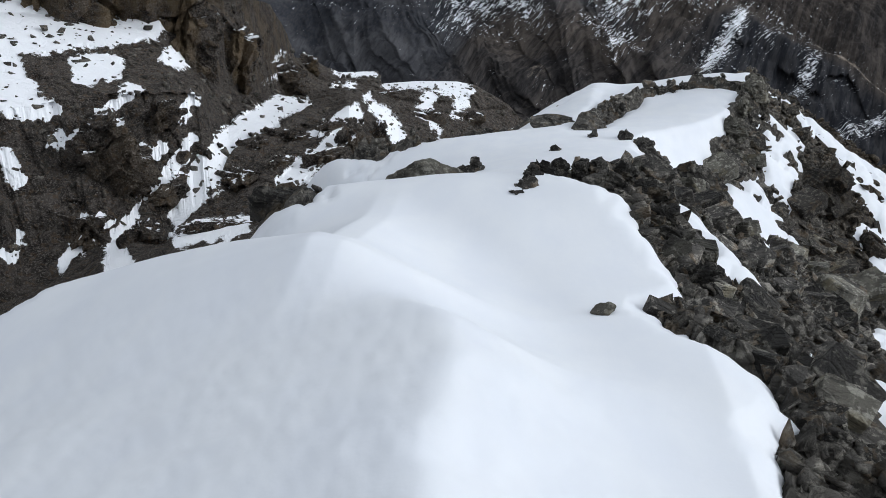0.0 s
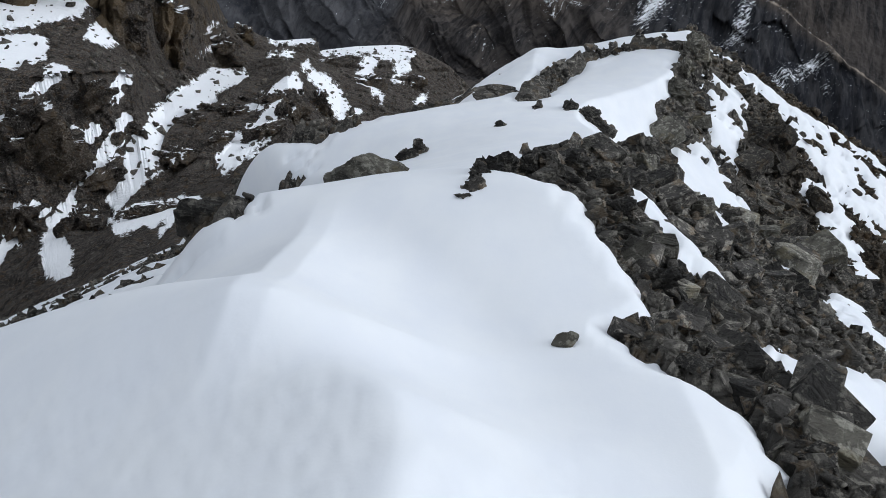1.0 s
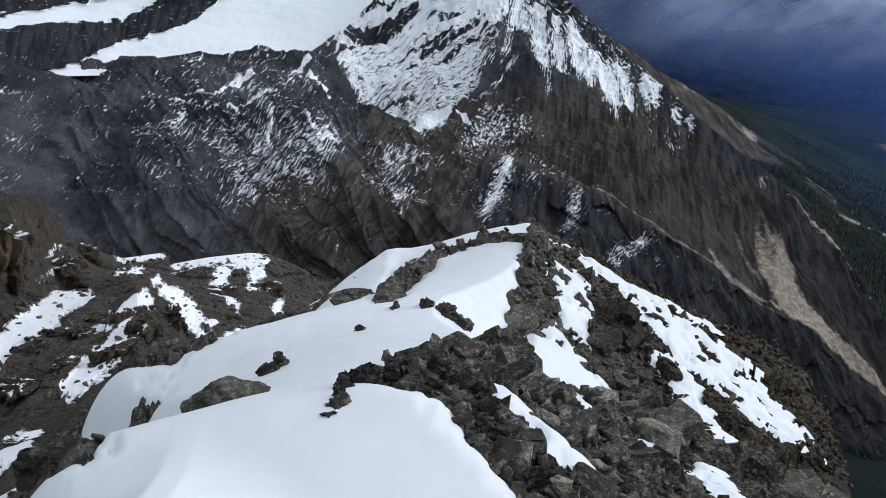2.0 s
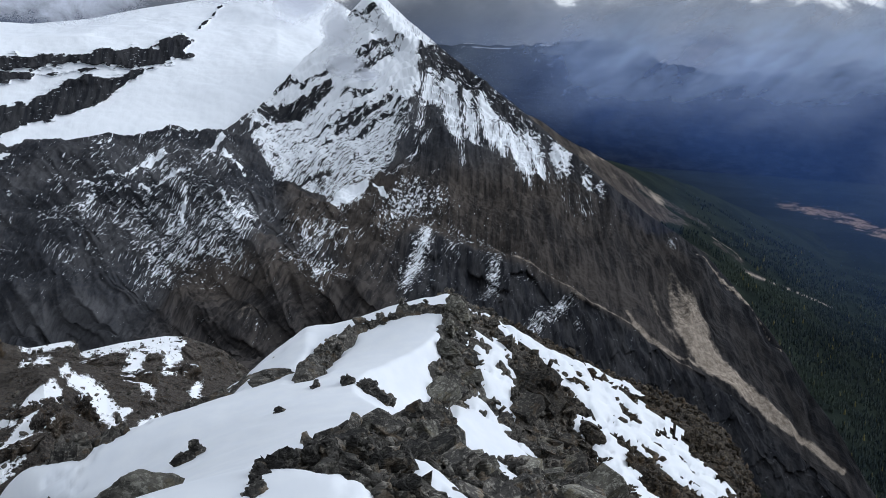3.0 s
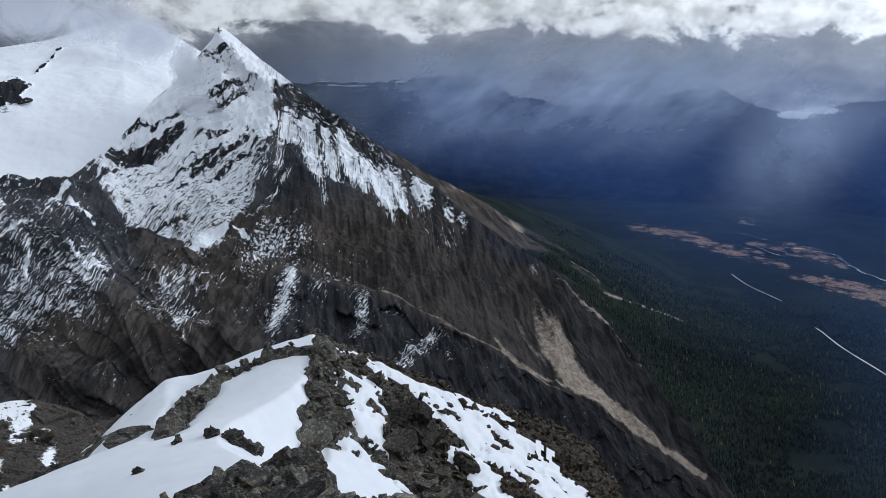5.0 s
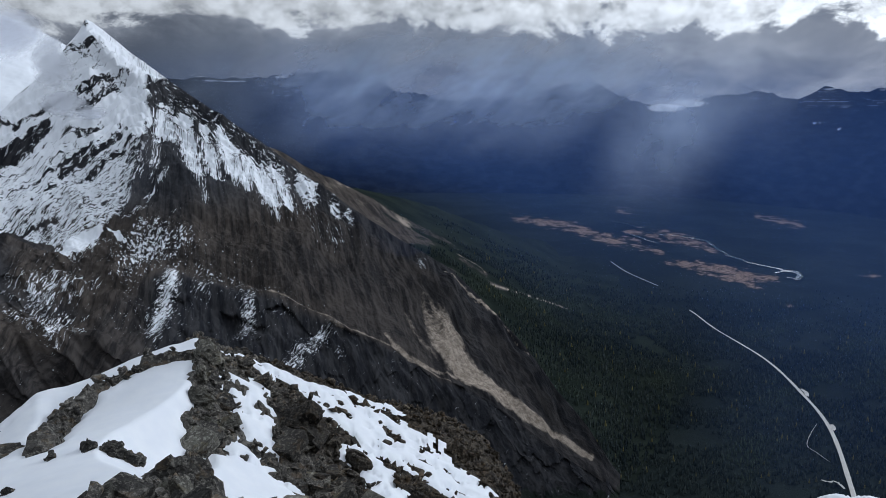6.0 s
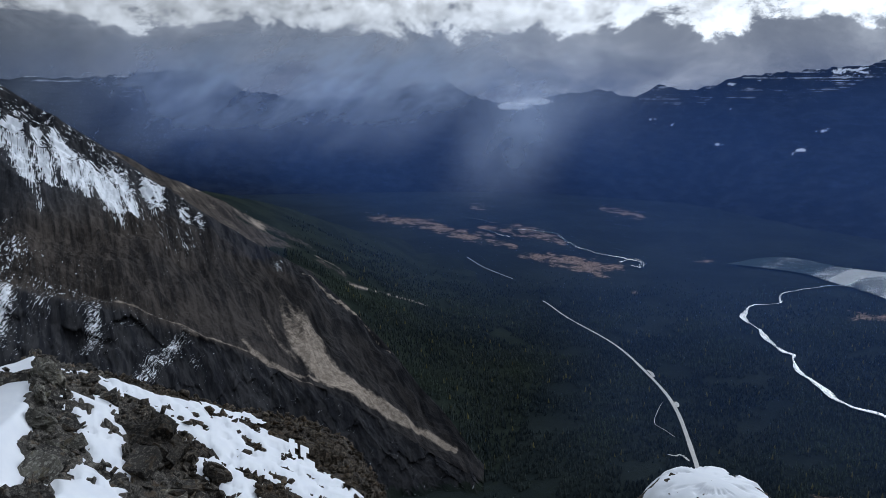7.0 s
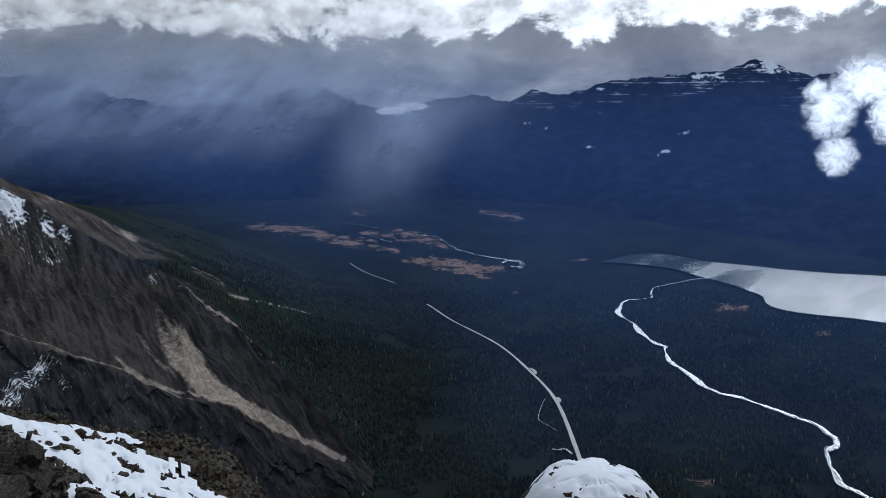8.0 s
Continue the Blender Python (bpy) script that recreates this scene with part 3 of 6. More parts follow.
HILL_TOP = [(-60, 125, 6), (-40, 128, -4), (-27, 128, -8.5), (-22, 126, -9.8), (-21.4, 128, -13.2), (-18.4, 134, -14.2), (-16.2, 156, -14.9), (-15.2, 175, -16.5), (-14.6, 200, -18.0), (-12.8, 245, -18.5), (-11.5, 262, -19.0), (-8.7, 265, -18.8), (-8.4, 262, -19.6), (-6, 258, -19.3), (-3, 258, -19.1), (-1.8, 256, -19.2), (0.9, 252, -20.3), (3, 255, -22), (8, 270, -24)]
HILL_BACK = [(-60, 300, -20), (-20, 320, -38), (8, 400, -45)]


# Snow on the hillside: bearing, rise and half width of each bend.
# The shelf under the cliffs.
HILL_SHELF = [[(-32.85, -16.25, 1.57), (-30.93, -16.19, 1.37), (-28.62, -16.11, 0.98), (-25.25, -16.55, 0.55), (-22.74, -16.24, 0.31)],
    [(-33.29, -18.53, 0.78), (-32.71, -20.61, 1.18), (-31.14, -21.26, 0.55)],
    [(-28.34, -18.86, 0.86), (-26.93, -18.75, 0.63)],
    [(-22.93, -18.28, 0.55), (-21.63, -18.01, 0.47)],
    [(-31.18, -23.46, 0.31), (-29.47, -22.81, 0.24)],
    [(-34.19, -23.88, 0.39), (-34.01, -25.48, 0.55)],
    [(-35.58, -29.45, 0.39), (-34.5, -29.46, 0.39)],
    [(-31.94, -30.51, 0.24), (-30.93, -30.19, 0.24)],
    [(-26.26, -20.44, 0.2), (-25.34, -20.34, 0.24)],
    [(-28.48, -22.18, 0.16), (-27.9, -21.87, 0.31)]]
# The snow gullies.
HILL_GULLY = [[(-13.83, -21.24, 0.2), (-16.17, -21.28, 0.35), (-17.76, -22.79, 0.71), (-19.71, -24.03, 0.55), (-20.49, -25.11, 0.63), (-21.25, -26.4, 0.71), (-22.56, -27.67, 0.63), (-23.71, -28.49, 0.27)],
    [(-22.21, -24.21, 0.27), (-23.5, -25.84, 0.51), (-25.47, -27.11, 0.39), (-26.63, -28.33, 0.31), (-27.94, -29.49, 0.63), (-28.55, -31.7, 0.78)],
    [(-10.31, -21.88, 0.39), (-11.81, -22.69, 0.35), (-13.24, -23.44, 0.24)],
    [(-10.76, -22.31, 0.16), (-12.16, -23.92, 0.31), (-13.31, -24.96, 0.43), (-14.64, -25.78, 0.55), (-15.89, -26.78, 0.31)],
    [(-15.32, -18.03, 0.24), (-16.17, -18.69, 0.16)],
    [(-17.05, -19.53, 0.16), (-15.34, -19.5, 0.24)]]
# The far outcrop.
HILL_FAR = [[(-11.59, -18.85, 0.12), (-9.25, -19.06, 0.12)],
    [(-9.4, -20.72, 0.12), (-8.07, -21.89, 0.51), (-7.15, -23.29, 0.55), (-6.77, -23.88, 0.24)],
    [(-8.11, -19.72, 0.16), (-5.26, -19.33, 0.31), (-3.23, -19.42, 0.55), (-2.01, -19.78, 0.24)],
    [(-4.9, -20.3, 0.47), (-5.16, -21.44, 0.35), (-4.1, -22.71, 0.16)],
    [(-2.35, -20.28, 0.27), (-2.87, -21.19, 0.24)],
    [(-3.75, -24.39, 0.16), (-4.78, -24.63, 0.2)],
    [(-0.9, -22.61, 0.2), (-1.16, -23.07, 0.24)],
    [(-5.92, -23.73, 0.16), (-6.62, -24.86, 0.2)],
    [(-11.71, -19.97, 0.12), (-10.51, -19.86, 0.12)]]
# Small drifts.
HILL_BITS = [[(-27.9, -21.79, 0.2), (-26.01, -21.06, 0.24), (-25.39, -20.63, 0.2)],
    [(-24.1, -22.71, 0.16), (-22.39, -22.72, 0.2)],
    [(-25.77, -24.22, 0.16), (-24.12, -24.45, 0.24)],
    [(-29.75, -28.51, 0.35), (-28.6, -28.25, 0.27)],
    [(-23.76, -30.4, 0.31), (-21.22, -29.77, 0.55), (-19.15, -29.55, 0.39)],
    [(-22.67, -21.95, 0.12), (-21.78, -21.17, 0.16)]]


def build_hillside():
    az = np.concatenate([np.arange(-60, -37, 0.5), np.arange(-37, 8.01, 0.1)])
    a, r, z, band = loft([HILL_FOOT, HILL_LOW, HILL_MID, HILL_HIGH, HILL_TOP, HILL_BACK], az, [25, 80, 100, 110, 10])
    x, y = polar(a, r)
    rise = np.degrees(np.arctan2(z, r))
    drift = np.maximum(np.maximum(strips(a, rise, HILL_SHELF), strips(a, rise, HILL_GULLY)), np.maximum(strips(a, rise, HILL_FAR), strips(a, rise, HILL_BITS)))
    drift = drift + 0.26 * fbm(a * 1.1, rise * 1.6, 4, 45, 0.6)
    cliff = smooth(3.0, 3.25, band) * smooth(-11.5, -15, a)
    zone = smooth(-36, -31, a) * smooth(-8, -12, a) * smooth(-20.5, -22, rise)
    # Ribs of rock run across the slope, with snow between them; the rest breaks into blocks.
    strata = fbm(a * 0.09 + 0.04 * rise, (rise - 0.62 * a) * 0.85 + 0.35 * fbm(a * 0.3, rise * 0.3, 2, 44), 3, 43)
    drift = drift + zone * (0.14 + 0.42 * np.clip(-strata, -0.8, 0.8)) + 0.16 * smooth(-15, -17, rise) * smooth(-21, -19.5, rise) * smooth(-24, -27, a)
    snow = 0.66 + 1.0 * np.clip(drift, -0.5, 0.4)
    snow = np.where(cliff > 0.4, np.minimum(snow, 0.5) - 0.3 * cliff * smooth(-16, -17, a), snow)
    size = 0.5 + r / 160
    blocks = shards(x, y, 7.0, 331, 0.9, 0.6) + 0.6 * shards(x, y, 3.0, 337, 1.1, 0.6) + 0.35 * shards(x, y, 1.2, 341, 0.7, 0.7)
    high = 1.5 * np.clip(strata, -0.7, 0.7) * zone + 0.9 * blocks
    snow = snow - 0.13 * high
    calm = smooth(0, 0.6, band) * (1 - 0.7 * smooth(3.7, 4.0, band))
    deep = smooth(0.75, 0.35, snow)
    wall = np.maximum(cliff, smooth(1.0, 1.15, band) * smooth(2.02, 1.97, band) * smooth(-19.5, -22, a))
    snow = snow - 0.3 * wall * smooth(0.1, -0.2, drift)
    z = z + calm * 0.55 * high * size * (0.12 + 0.88 * deep) * (1 - 0.6 * wall)
    # Steep faces stand out in buttresses and blocks.
    u = a * 1.9
    stacked = shards(u, z * 0.8, 9.0, 351, 0.35, 0.5) + 0.6 * shards(u, z, 3.6, 353, 0.2, 0.5) + 0.35 * shards(u, z, 1.4, 357, 0.2, 0.6) + 0.7 * fbm(u * 0.08, z * 0.05, 3, 47) + 0.5 * fbm(u * 0.5, z * 0.09, 4, 49, 0.6)
    stacked = stacked + 0.8 * shards(u, z * 0.4, 4.0, 359, 0.15, 0.8)
    r = r - wall * stacked * (1.6 + 2.6 * cliff) * (1 - 0.5 * smooth(3.8, 4, band))
    x, y = polar(a, r)
    hill = grid_mesh("hillside", x, y, z, [HILL], {"snow": snow, "ochre": cliff * (0.35 + 0.65 * smooth(-21, -24, a))}, smooth_shade=False)
    tagged(hill, "craggy dark hillside with ochre cliffs and patchy snow", "hillside", kind="structure")
    HILL_GRID.extend([a, np.degrees(np.arctan2(z, r)), x, y, z])
    pick = np.random.RandomState(8)
    i, j = pick.randint(30, band.shape[0] - 20, 1700), pick.randint(60, band.shape[1] - 5, 1700)
    return np.stack([x[i, j], y[i, j], z[i, j]], 1)


HILL_GRID = []
HILL_SPOTS = build_hillside()

# ---- the great mountain ----
M_FOOT = [(-40, 800, -26), (-12, 800, -25), (0, 800, -25), (15, 850, -25), (25, 900, -27), (33, 950, -28.5), (42, 980, -28.3), (47, 1000, -27.6)]
M_LOW = [(-40, 1000, -18), (-12, 1000, -17.2), (0, 1000, -16.8), (8, 1020, -16), (13, 1150, -12.6), (14.8, 1190, -11.8), (18.4, 1190, -13.1), (21.7, 1180, -13.8), (24.9, 1160, -15.3),
         (27.4, 1140, -16.7), (30.3, 1120, -18.0), (33.5, 1100, -20.0), (35.5, 1090, -20.6), (39.1, 1070, -22.6), (42.2, 1050, -24.6), (47, 1020, -27)]
M_MID = [(-40, 1450, -7), (-10.3, 1450, -6.7), (-5.8, 1450, -5.8), (-3.8, 1450, -6.4), (1.5, 1450, -5.6), (3.3, 1430, -6.6), (4.7, 1400, -8.2), (7, 1370, -9.2), (10.8, 1330, -9.9),
         (14, 1360, -8.4), (18, 1350, -9.2), (22, 1330, -10.2), (25, 1310, -11.6), (29, 1260, -14), (33, 1200, -16.6), (36, 1160, -18.6), (39, 1120, -20.8), (42.7, 1085, -23.3), (47, 1040, -26.4)]
M_CREST = [(-40, 1480, -6.9), (-10.3, 1480, -6.6), (-5.8, 1480, -5.7), (-3.8, 1480, -6.3), (1.5, 1480, -5.5), (3.4, 1550, -4.4), (4.9, 1620, -2.8), (6.8, 1700, -0.7), (7.9, 1740, 0.2), (9.2, 1775, 1.3),
           (9.6, 1780, 2.0), (10.6, 1800, 3.2), (11.0, 1800, 3.95), (11.4, 1800, 3.8), (13.2, 1780, 2.3), (14.7, 1760, 1.1), (17, 1730, -0.6), (19.8, 1690, -2.6), (22.5, 1650, -4.6),
           (25.5, 1600, -6.9), (27, 1570, -8.0), (29, 1530, -9.3), (31, 1460, -10.6), (32.6, 1410, -11.5), (34.5, 1360, -12.6), (36.9, 1300, -14.9)]
M_CREST2 = [(39.5, 1220, -17.4), (42.2, 1140, -20.6), (44.5, 1090, -22.9), (47, 1055, -26.1)]
M_BACK = [(-40, 1700, -14), (3, 1800, -12), (11, 2250, -4), (22, 1900, -12), (31, 1650, -17), (47, 1090, -26.2)]


# Lines on the mountain: bearing, rise and half width of each bend.
# Dark beds high on the snowy face.
M_BEDS = [[(9.2, 1.81, 0.2), (10.43, 2.2, 0.39), (12.19, 2.52, 0.31)],
    [(9.41, 1.41, 0.16), (10.98, 1.77, 0.2), (12.19, 2.08, 0.12)],
    [(10.45, 3.37, 0.2), (10.94, 3.81, 0.27)],
    [(7.85, -1.69, 0.27), (9.43, -1.08, 0.35), (10.95, -0.31, 0.35), (12.47, 0.45, 0.39), (13.61, 0.84, 0.24)],
    [(10.17, -1.45, 0.35), (11.89, -0.49, 0.35), (13.03, 0.16, 0.24)],
    [(6.17, -0.95, 0.31), (7.04, -0.36, 0.27), (7.6, 0.02, 0.16)],
    [(4.79, -2.89, 0.35), (4.97, -2.15, 0.27)],
    [(4.64, -2.96, 0.24), (6.42, -2.29, 0.27), (8.37, -1.46, 0.2)]]
# Dark beds lower on the snowy face.
M_BEDS_LOW = [[(3.26, -3.99, 0.24), (4.89, -4.16, 0.47), (6.74, -3.79, 0.55), (8.07, -2.89, 0.39), (8.73, -2.06, 0.2)],
    [(3.78, -4.63, 0.2), (5.61, -4.54, 0.27), (6.92, -4.02, 0.2)],
    [(9.15, -3.19, 0.16), (10.33, -2.88, 0.35), (11.48, -2.12, 0.2)],
    [(2.23, -7.03, 0.16), (3.18, -5.93, 0.2), (4.31, -5.01, 0.16)],
    [(6.3, -5.98, 0.12), (9.35, -4.67, 0.16), (10.89, -3.72, 0.2), (12.81, -2.64, 0.12)],
    [(8.76, -5.32, 0.16), (10.3, -4.56, 0.24), (12.03, -3.56, 0.2), (13.97, -2.1, 0.12)],
    [(9.31, -6.08, 0.12), (11.25, -4.94, 0.16), (13.18, -3.71, 0.16)],
    [(7.39, -7.13, 0.12), (9.31, -6.01, 0.12), (10.86, -5.32, 0.12)]]
# Bare hollows under the snowy face.
M_DARK = [[(4.88, -9.29, 0.12), (5.82, -9.09, 0.27), (6.78, -8.65, 0.2), (8.5, -8.22, 0.12)],
    [(2.6, -6.67, 0.31), (3.47, -7.62, 0.47), (4.17, -8.4, 0.35)]]
# White tongues fanning down the dark face.
M_TONGUE = [[(15.05, -1.59, 0.2), (15.35, -2.47, 0.55), (15.66, -3.31, 0.31)],
    [(14.73, -3.51, 0.2), (14.53, -4.86, 0.27), (14.25, -6.02, 0.16)],
    [(16.47, -2.34, 0.24), (16.75, -3.88, 0.51), (17.15, -6.01, 0.27), (17.66, -7.56, 0.16)],
    [(17.64, -3.1, 0.2), (18.04, -4.64, 0.31), (18.32, -6, 0.2)],
    [(18.81, -3.28, 0.24), (19.33, -4.63, 0.55), (19.89, -5.98, 0.39), (20.46, -7.14, 0.2)],
    [(20.19, -4.81, 0.24), (20.91, -5.77, 0.71), (21.6, -6.93, 0.55), (22.22, -8.29, 0.27)],
    [(21.96, -5.17, 0.16), (22.66, -6.72, 0.43), (23.08, -8.07, 0.24)],
    [(24.06, -6.22, 0.27), (24.4, -7.15, 0.51), (24.66, -8.08, 0.24)]]
# Smaller tongues and blotches.
M_TONGUE_LOW = [[(26.14, -7.88, 0.16), (26.37, -8.77, 0.2)],
    [(27.15, -8.75, 0.12), (27.37, -9.33, 0.12)],
    [(13.17, -5.05, 0.31), (12.58, -6.41, 0.35), (11.98, -7.57, 0.35), (10.8, -8.72, 0.55)],
    [(13.95, -4.28, 0.2), (13.55, -5.63, 0.24)],
    [(14.53, -5.44, 0.2), (14.8, -4.93, 0.16)],
    [(14.72, -6.33, 0.16), (15.19, -5.82, 0.2)],
    [(13.93, -6.99, 0.2), (14.52, -6.48, 0.2)],
    [(13.06, -7.88, 0.16), (13.93, -7.57, 0.2)],
    [(15.5, -8.35, 0.08), (15.81, -8.2, 0.08)],
    [(14.31, -9.21, 0.12), (14.86, -8.9, 0.16)],
    [(12.44, -8.19, 0.16), (13.45, -8.04, 0.2)],
    [(32.06, -11.83, 0.12), (32.4, -12.5, 0.16)]]
# Drifts on the moraine.
M_PATCH = [[(11.37, -9.35, 0.16), (11.95, -9.43, 0.24), (12.42, -9.9, 0.08)],
    [(8.44, -10.42, 0.39), (9.61, -10.05, 0.47), (10.78, -9.49, 0.39)],
    [(0.1, -6.9, 0.12), (0.83, -6.33, 0.24), (1.39, -5.82, 0.2)],
    [(1.38, -6.82, 0.16), (1.57, -7.2, 0.27), (2.19, -7.78, 0.12), (2.71, -8.24, 0.08)],
    [(-4.59, -8.16, 0.08), (-3.56, -7.64, 0.24), (-2.51, -7.17, 0.16)],
    [(-7.08, -8.81, 0.08), (-5.76, -8.39, 0.16), (-4.43, -8.17, 0.08)],
    [(-4.16, -9.16, 0.08), (-2.44, -8.78, 0.16), (-1.02, -8.11, 0.12)],
    [(-1.61, -11.02, 0.12), (-1.28, -10.23, 0.16), (-1.12, -9.87, 0.08)],
    [(1.02, -9.67, 0.12), (1.42, -10.36, 0.2)],
    [(0.39, -9.39, 0.12), (0.54, -9.13, 0.12)],
    [(-7.54, -10.53, 0.16), (-7.13, -10.21, 0.24), (-6.84, -9.88, 0.12)],
    [(-9, -9.2, 0.08), (-7.12, -9.33, 0.08), (-4.84, -9.37, 0.08)]]
# Pale lines of fallen stone.
M_SCAR = [[(29.66, -16.96, 0.12), (30.3, -17.88, 0.2), (31.54, -18.82, 0.2), (32.96, -19.45, 0.16), (34.94, -19.94, 0.12)],
    [(33.51, -12.58, 0.08), (34.7, -13.38, 0.16), (36.02, -14.52, 0.24), (37.47, -15.52, 0.2), (38.67, -16.77, 0.12), (40.09, -18.45, 0.12)],
    [(25.61, -15.62, 0.12), (26.23, -16.18, 0.24), (27.46, -16.78, 0.2)],
    [(31.16, -15.34, 0.16), (31.83, -16.82, 0.16), (33.08, -18.24, 0.16), (34.54, -19.8, 0.12)]]
# The long talus run.
TALUS = [[(32.38, -13.42, 0.24), (32.75, -14.66, 0.55), (33.33, -15.95, 0.86), (34, -17.41, 0.94), (34.86, -18.83, 0.78), (36.1, -20.01, 0.67), (37.89, -21.09, 0.51), (40.45, -22.55, 0.35), (42.77, -23.94, 0.27), (44.85, -25.02, 0.24)]]
# Dusting: bearing, rise, half width, half height, lean, weight.
# On the moraine.
M_DUST = [(-1.65, -12.78, 2.75, 2.35, 0.5, 1.9), (0.91, -11.83, 2.75, 1.96, 0.6, 1.5), (-3.18, -14.85, 2.35, 1.57, 0.6, 1.2), (-1.13, -16.13, 2.75, 1.18, 0.6, 0.8), (7.61, -12.51, 1.57, 1.1, 0.6, 2.8),
    (8.54, -14.08, 1.76, 1.57, 0.3, 2), (7.13, -15.56, 1.57, 1.57, 0, 1), (2.46, -13.79, 1.76, 1.76, 0.4, 0.8), (2.01, -11.52, 2.35, 0.86, 0.3, 1.3), (12.7, -12.63, 0.98, 0.71, 0, 1.2),
    (5.34, -12.04, 0.71, 1.18, 0, 1.2)]
# And further down, with bare places.
M_DUST_LOW = [(4.28, -14.84, 0.47, 0.47, 0, 2), (-7.25, -10.91, 2.35, 1.96, 0, 0.6), (-6.31, -7.09, 3.53, 1.18, 0, 0.5), (-0.67, -8.05, 2.75, 1.57, 1, 1.6), (-2.51, -9.79, 3.53, 1.18, 1, 0.9),
    (4.17, -13.13, 0.86, 2.35, 0.1, -1.8), (10.68, -14.92, 1.57, 2.35, 0, -2.2), (-6.27, -15.25, 3.14, 1.96, 0, -1), (1.78, -16.36, 1.96, 1.57, 0, -1.5), (6.17, -9.97, 2.35, 0.71, 0, -2.5)]
# On the dark wall below the rim.
M_FRONT = [(15.17, -12.46, 0.63, 1.33, 0.35, 3), (14.48, -14.21, 0.78, 1.76, 0.5, 2.8), (13.66, -15.95, 0.98, 1.18, 0.5, 2), (17.09, -13.05, 0.71, 0.63, 0, 1.8), (15.88, -14.61, 1.18, 0.98, 0.4, 0.8),
    (20.14, -14.98, 0.63, 1.33, 0.1, 3.2), (19.75, -16.55, 0.98, 0.63, 0.5, 2.2), (22.37, -15.14, 1.1, 0.31, 1, 1.6), (19.11, -13.82, 0.55, 0.63, 0, 0.9), (25.04, -16.61, 0.78, 0.63, 0.5, 3.2),
    (24.06, -17.81, 1.18, 0.78, 1, 2.4), (22.65, -18.81, 0.94, 0.55, 1, 2), (26.3, -18.1, 0.55, 0.55, 0, 1.2), (26.05, -16.76, 0.78, 0.31, 0, 0.8)]
# Specks on the brown shoulder.
M_SPECK = [(13.91, -9.52, 1.96, 1.57, 0, 1.2), (15.89, -10.31, 1.96, 0.98, 0, 1.6), (17.08, -11.09, 1.57, 1.18, 0, 0.9), (13.11, -10.69, 1.57, 0.98, 0, 1), (19.09, -12.25, 1.96, 0.98, 0, 0.9),
    (20.28, -10.67, 2.35, 1.57, 0, 0.3)]


def beds_of(a, e, rows, seed=0):
    """Above zero inside ragged bands between two ends."""
    jag = 0.10 * fbm(a * 2.2, e * 5.0, 4, 171 + seed, 0.6)
    out = np.full(a.shape, -9.0)
    for a0, e0, a1, e1, h in rows:
        u = np.clip((a - a0) / (a1 - a0), 0, 1)
        taper = 1.35 * h * (0.35 + 0.65 * np.sin(np.pi * np.clip(u, 0.04, 0.96)))
        out = np.maximum(out, taper - np.abs(e - e0 - (e1 - e0) * u) - 0.8 * np.abs(a - np.clip(a, a0, a1)))
    return out + jag


def strokes(a, e, degrees, long, wide, seed, octaves=4):
    """Noise drawn out along a slant."""
    c, s = math.cos(radians(degrees)), math.sin(radians(degrees))
    u, v = a * c + e * s, e * c - a * s
    v = v + 0.5 * wide * noise2(u / (0.8 * long), v / (3 * wide), seed + 40)
    return fbm(u / long, v / wide, octaves, seed, 0.62)


